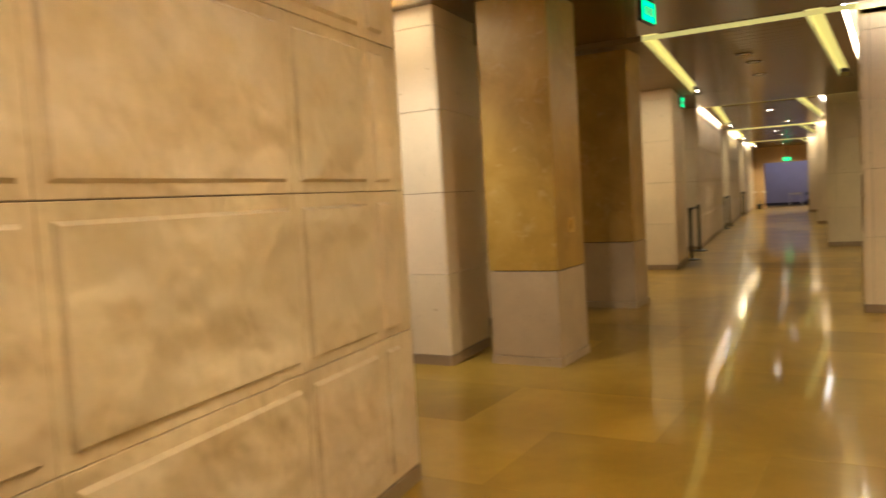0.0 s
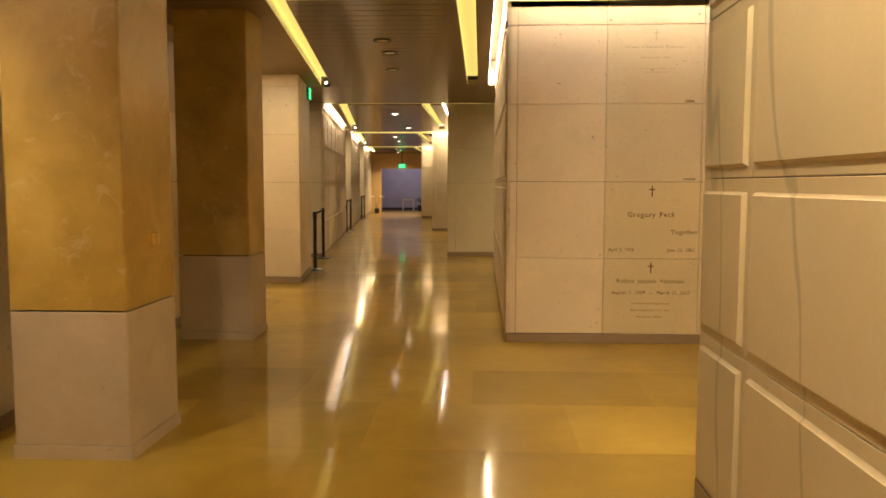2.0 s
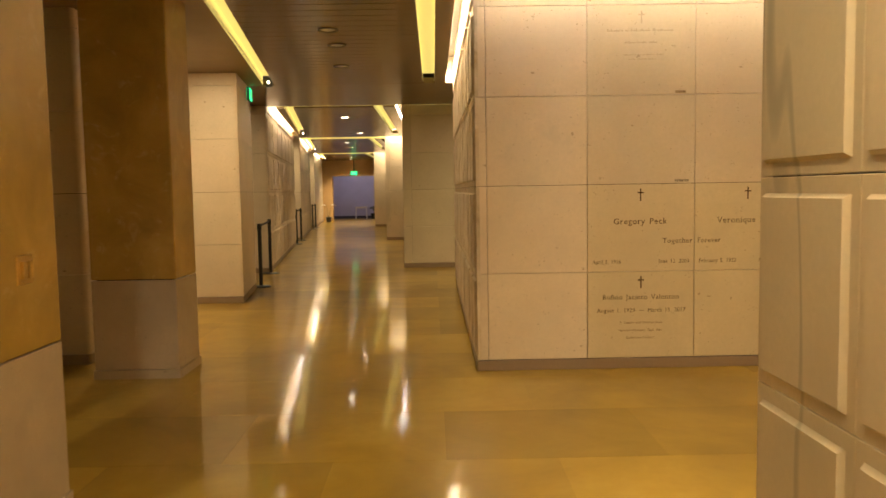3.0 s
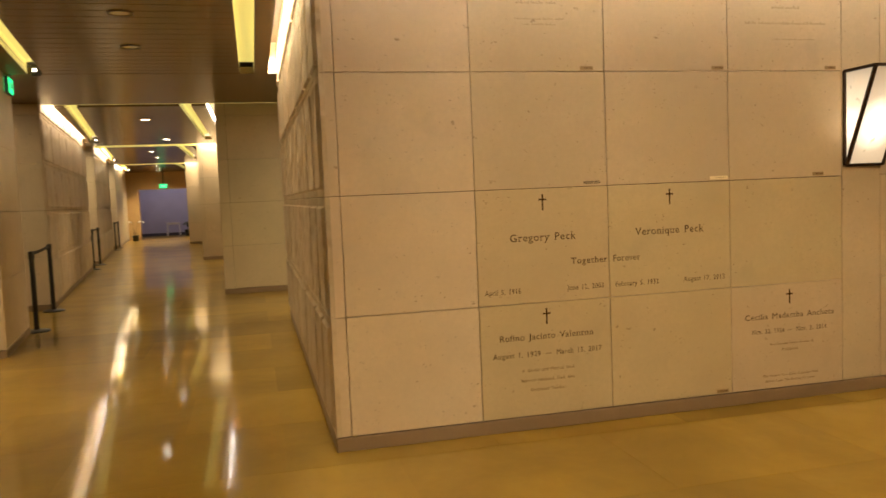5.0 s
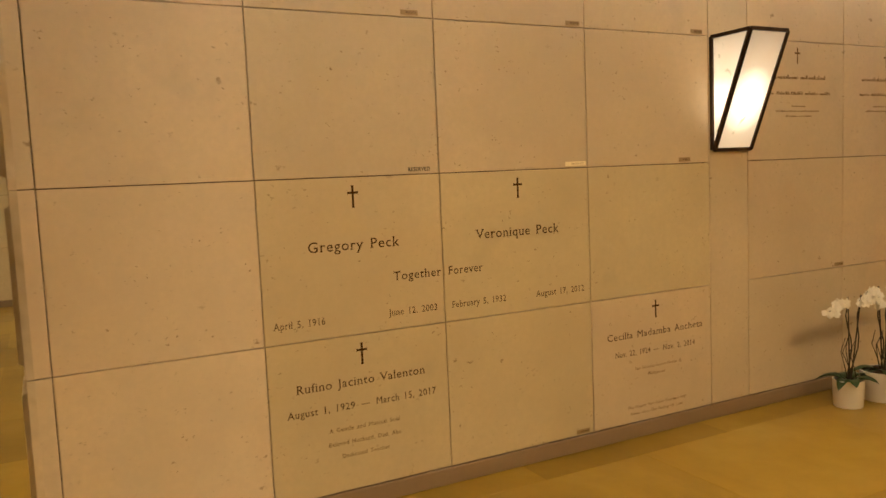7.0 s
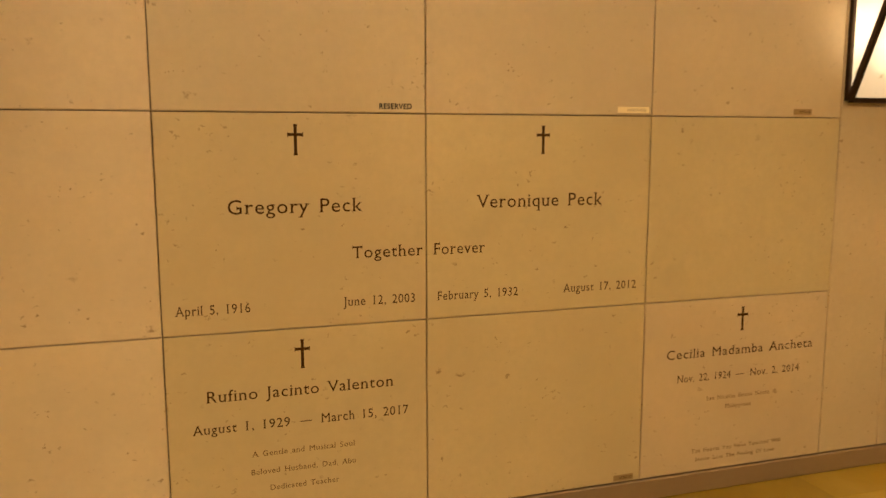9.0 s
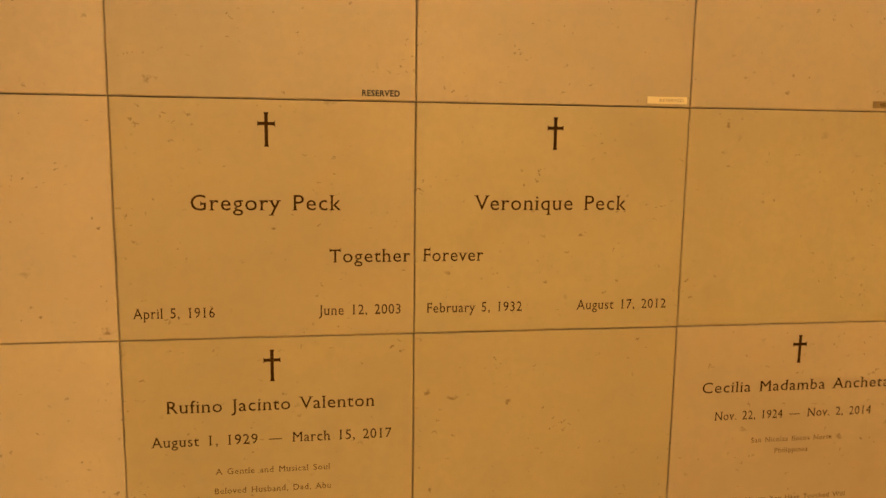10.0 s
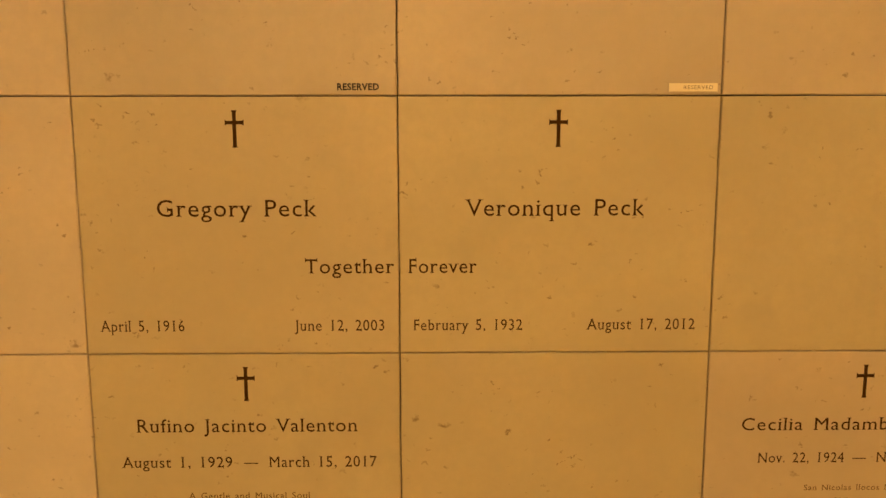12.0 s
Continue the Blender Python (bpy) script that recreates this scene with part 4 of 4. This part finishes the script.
def orchid(x, y, r, h, sprays, seed, pot_mat, label, tall=0.76):
    rng = random.Random(seed)
    o = tagged(new("potted_orchid"), label, "plant", "orchids")
    t = 0.008
    put("pot", lathe("pot", [(r * 0.90, 0), (r * 0.94, 0.006), (r, h * 0.96), (r + 0.002, h), (r - t, h), (r - t, h - 0.03), (0.001, h - 0.03)], pot_mat), o)
    bm = bmesh.new()
    bmesh.ops.create_uvsphere(bm, u_segments=18, v_segments=8, radius=r - t - 0.002)
    for v in bm.verts:
        v.co.z = h - 0.02 + v.co.z * 0.28 + rng.uniform(-0.006, 0.006)
    part("potting_bark", bm, soil_mat, o)
    for k in range(6):
        a = 60 * k + rng.uniform(-22, 22)
        me = leaf_mesh(rng.uniform(0.12, 0.2), rng.uniform(0.055, 0.075), rng.uniform(0.45, 0.95), leaf_mat)
        put("leaf", me, o, Matrix.Translation((0, 0, h - 0.01)) @ Matrix.Rotation(radians(a), 4, "Z") @ Matrix.Translation((0.012, 0, 0)))
    blooms = [flower_mesh(0.038, rng, petal_mat) for _ in range(3)]
    for sx, lean, reach in sprays:
        top = Vector((sx + lean * 0.3, rng.uniform(-0.02, 0.02), tall * 0.93))
        foot = Vector((sx * 0.35, rng.uniform(-0.02, 0.02), h - 0.02))
        pts = [foot.lerp(top, i / 7) + Vector((0.012 * math.sin(i * 1.3 + seed), 0.01 * math.cos(i * 1.1), 0)) for i in range(8)]
        arch = [top + Vector((reach * s, -0.03 * s, 0.05 * math.sin(math.pi * s * 0.9) - 0.03 * s * s)) for s in (0.15, 0.3, 0.45, 0.6, 0.75, 0.9, 1.0)]
        put("flower_stem", tube_mesh(pts + arch, 0.0045, 0.0025, stem_mat), o)
        stake = [foot + Vector((0.01, 0.01, 0)), top + Vector((0.008, 0.008, 0.045))]
        put("stake", tube_mesh(stake, 0.0045, 0.004, stem_mat), o)
        for i, p in enumerate(arch):
            for side in (0, 1):
                tilt = Euler((radians(rng.uniform(-25, 15)), radians(rng.uniform(-30, 30)), radians(rng.uniform(-55, 15))))
                off = Vector((rng.uniform(-0.015, 0.015), rng.uniform(-0.04, 0.03), rng.uniform(-0.03, 0.0)))
                put("bloom", blooms[(i + side) % 3], o, Matrix.LocRotScale(p + off, tilt, Vector((1, 1, 1)) * rng.uniform(0.75, 1.05)))
        for k in range(2):
            a = foot + Vector((rng.uniform(-0.03, 0.03), rng.uniform(-0.03, 0.03), 0))
            root = [a, a + Vector((rng.uniform(-0.05, 0.0), 0, 0.09)), a + Vector((rng.uniform(-0.07, -0.02), 0.01, 0.19)), a + Vector((rng.uniform(-0.04, 0.02), 0.01, 0.27))]
            put("aerial_root", tube_mesh(root, 0.003, 0.002, stem_mat, 5), o)
    o.matrix_basis = Matrix.Translation((x, y, 0))
    return o


orchid(4.46, 8.86, 0.088, 0.165, [(0.0, -0.04, -0.21), (0.05, 0.2, 0.12)], 3, white_pot, "white moth orchid in a white pot by the crypt wall", 0.66)
orchid(4.75, 8.84, 0.125, 0.18, [(-0.03, 0.02, -0.2), (0.04, 0.1, 0.18)], 5, white_pot, "large white orchid in a wide white pot beside a smaller one", 0.70)


# ---- belt barriers ----
def stanchion(p):
    s = tagged(new("stanchion"), "black metal belt post standing on the polished floor", "barrier post", "belt posts")
    put("base", lathe("base", [(0.15, 0), (0.15, 0.012), (0.13, 0.022), (0.04, 0.03), (0.001, 0.03)], black_metal, 28), s)
    put("post", lathe("post", [(0.03, 0.03), (0.03, 0.90), (0.001, 0.90)], black_metal, 20), s)
    put("cassette", lathe("cassette", [(0.034, 0.90), (0.036, 0.905), (0.036, 0.985), (0.03, 0.995), (0.001, 0.995)], black_metal, 20), s)
    s.matrix_basis = Matrix.Translation((*p, 0))
    return s


def barrier(p, q):
    stanchion(p)
    stanchion(q)
    b = tagged(new("barrier_belt"), "black webbing belt stretched between two posts", "belt", "barrier belts")
    m, run = wall_frame(p, q)
    verts, faces, n = [], [], 12
    for i in range(n + 1):
        t = i / n
        sag = 0.012 * 4 * t * (1 - t)
        for dy in (-0.0015, 0.0015):
            verts += [(0.034 + (run - 0.068) * t, dy, 0.945 - sag), (0.034 + (run - 0.068) * t, dy, 0.985 - sag)]
    for i in range(n):
        a, c = i * 4, (i + 1) * 4
        faces += [(a, c, c + 1, a + 1), (a + 2, a + 3, c + 3, c + 2), (a, a + 2, c + 2, c), (a + 1, c + 1, c + 3, a + 3)]
    put("webbing", mesh_of("webbing", verts, faces, belt_mat), b)
    b.matrix_basis = m
    return b


barrier((-2.90, 15.05), (-3.17, 17.05))
barrier((-4.10, 25.05), (-4.24, 26.6))
barrier((-5.02, 33.9), (-5.12, 35.3))


# ---- exit signs ----
def exit_sign(x, y, z, turn, label, hung=True):
    s = tagged(new("exit_sign"), label, "exit sign", "exit signs")
    put("housing", boxes("housing", [(-0.165, 0.165, -0.02, 0.02, 0, 0.19)], sign_body), s)
    for k, a in ((0, 0), (1, 180)):
        face = put("sign_face", slab_mesh(0.31, 0.17, 0.004, 0.002, glow_sign), s, Matrix.Rotation(radians(a), 4, "Z") @ Matrix.Translation((-0.155, -0.02, 0.01)), "glowing green face")
        for i in range(4):
            put("letter_bar", boxes("letter_bar", [(0.05 + i * 0.056, 0.085 + i * 0.056, -0.0055, -0.0042, 0.05, 0.125)], white_pot), face)
    if hung:
        put("stem", boxes("stem", [(-0.02, 0.02, -0.012, 0.012, 0.19, CEIL - z)], sign_body), s)
    s.matrix_basis = Matrix.Translation((x, y, z)) @ Matrix.Rotation(radians(turn), 4, "Z")
    return s


exit_sign(-1.385, 6.92, 2.85, 86, "green glowing exit sign hanging from the dark soffit")
exit_sign(-2.9025 + 0.023, 14.6, 2.83, 97.1, "green glowing exit sign on the side of the pale block end", False)
exit_sign(-4.15, 41.95, 2.31, 0, "green glowing exit sign above the far doorway")

# ---- things by and beyond the far doorway ----
orchid(-5.33, 40.9, 0.13, 0.24, [(-0.05, -0.25, -0.22), (0.05, 0.25, 0.24)], 8, dark_pot, "white orchid spray in a black pot beside the far doorway", 0.9)


def console(x, y):
    t = tagged(new("console_table"), "small pale table with four slim legs in the lavender room", "table")
    put("tabletop", boxes("tabletop", [(-0.34, 0.34, -0.2, 0.2, 0.62, 0.66)], white_pot), t)
    put("apron", boxes("apron", [(-0.30, 0.30, -0.16, 0.16, 0.56, 0.62)], white_pot), t)
    for sx in (-1, 1):
        for sy in (-1, 1):
            put("leg", mesh_of("leg", *bar((sx * 0.30, sy * 0.15, 0.0), (sx * 0.28, sy * 0.14, 0.58), 0.04, 0.04), white_pot), t)
    t.matrix_basis = Matrix.Translation((x, y, 0))
    return t


console(-4.15, 45.4)


def leafy_plant(x, y):
    rng = random.Random(21)
    p = tagged(new("potted_plant"), "dark leafy plant in a black pot just inside the far doorway", "plant")
    put("pot", lathe("pot", [(0.11, 0), (0.15, 0.28), (0.155, 0.30), (0.14, 0.30), (0.135, 0.27), (0.001, 0.27)], dark_pot), p)
    put("trunk", tube_mesh([(0, 0, 0.26), (0.02, 0, 0.45), (0.0, 0.01, 0.62)], 0.015, 0.008, stem_mat), p)
    for k in range(22):
        me = leaf_mesh(rng.uniform(0.16, 0.28), rng.uniform(0.05, 0.08), rng.uniform(0.3, 0.9), leaf_mat)
        put("leaf", me, p, Matrix.Translation((0, 0, rng.uniform(0.36, 0.66))) @ Matrix.Rotation(rng.uniform(0, 6.28), 4, "Z") @ Matrix.Rotation(rng.uniform(-0.5, 0.2), 4, "Y"))
    p.matrix_basis = Matrix.Translation((x, y, 0))
    return p


leafy_plant(-3.42, 44.6)

# ---- floor ----
floor = structure("floor", boxes("floor", [(-9.3, FAR_X + 0.3, -4.3, 46.2, -0.3, -0.001)], floor_mat), "golden polished stone floor in large slabs with thin joints", "floor")
SX, SY = 1.22, 0.92
slab_floor = mesh_of("floor_slab", *box_data(0.001, SX - 0.001, 0.001, SY - 0.001, -0.02, 0.0), floor_mat)
far_rows = []
for j in range(-5, 51):
    for i in range(-8, 8):
        x, y = i * SX + (SX / 2 if j % 2 else 0.0) - 0.13, j * SY - 0.27
        if -3.7 < x < 6.2 and 0.0 < y < 17.2:
            put("floor_slab", slab_floor, floor, Matrix.Translation((x, y, 0)))
        else:
            far_rows.append((x + 0.001, x + SX - 0.001, y + 0.001, y + SY - 0.001, -0.02, 0.0))
rest = put("floor_slabs", boxes("floor_slabs", far_rows, floor_mat), floor)
rest["kind"] = "stuff"
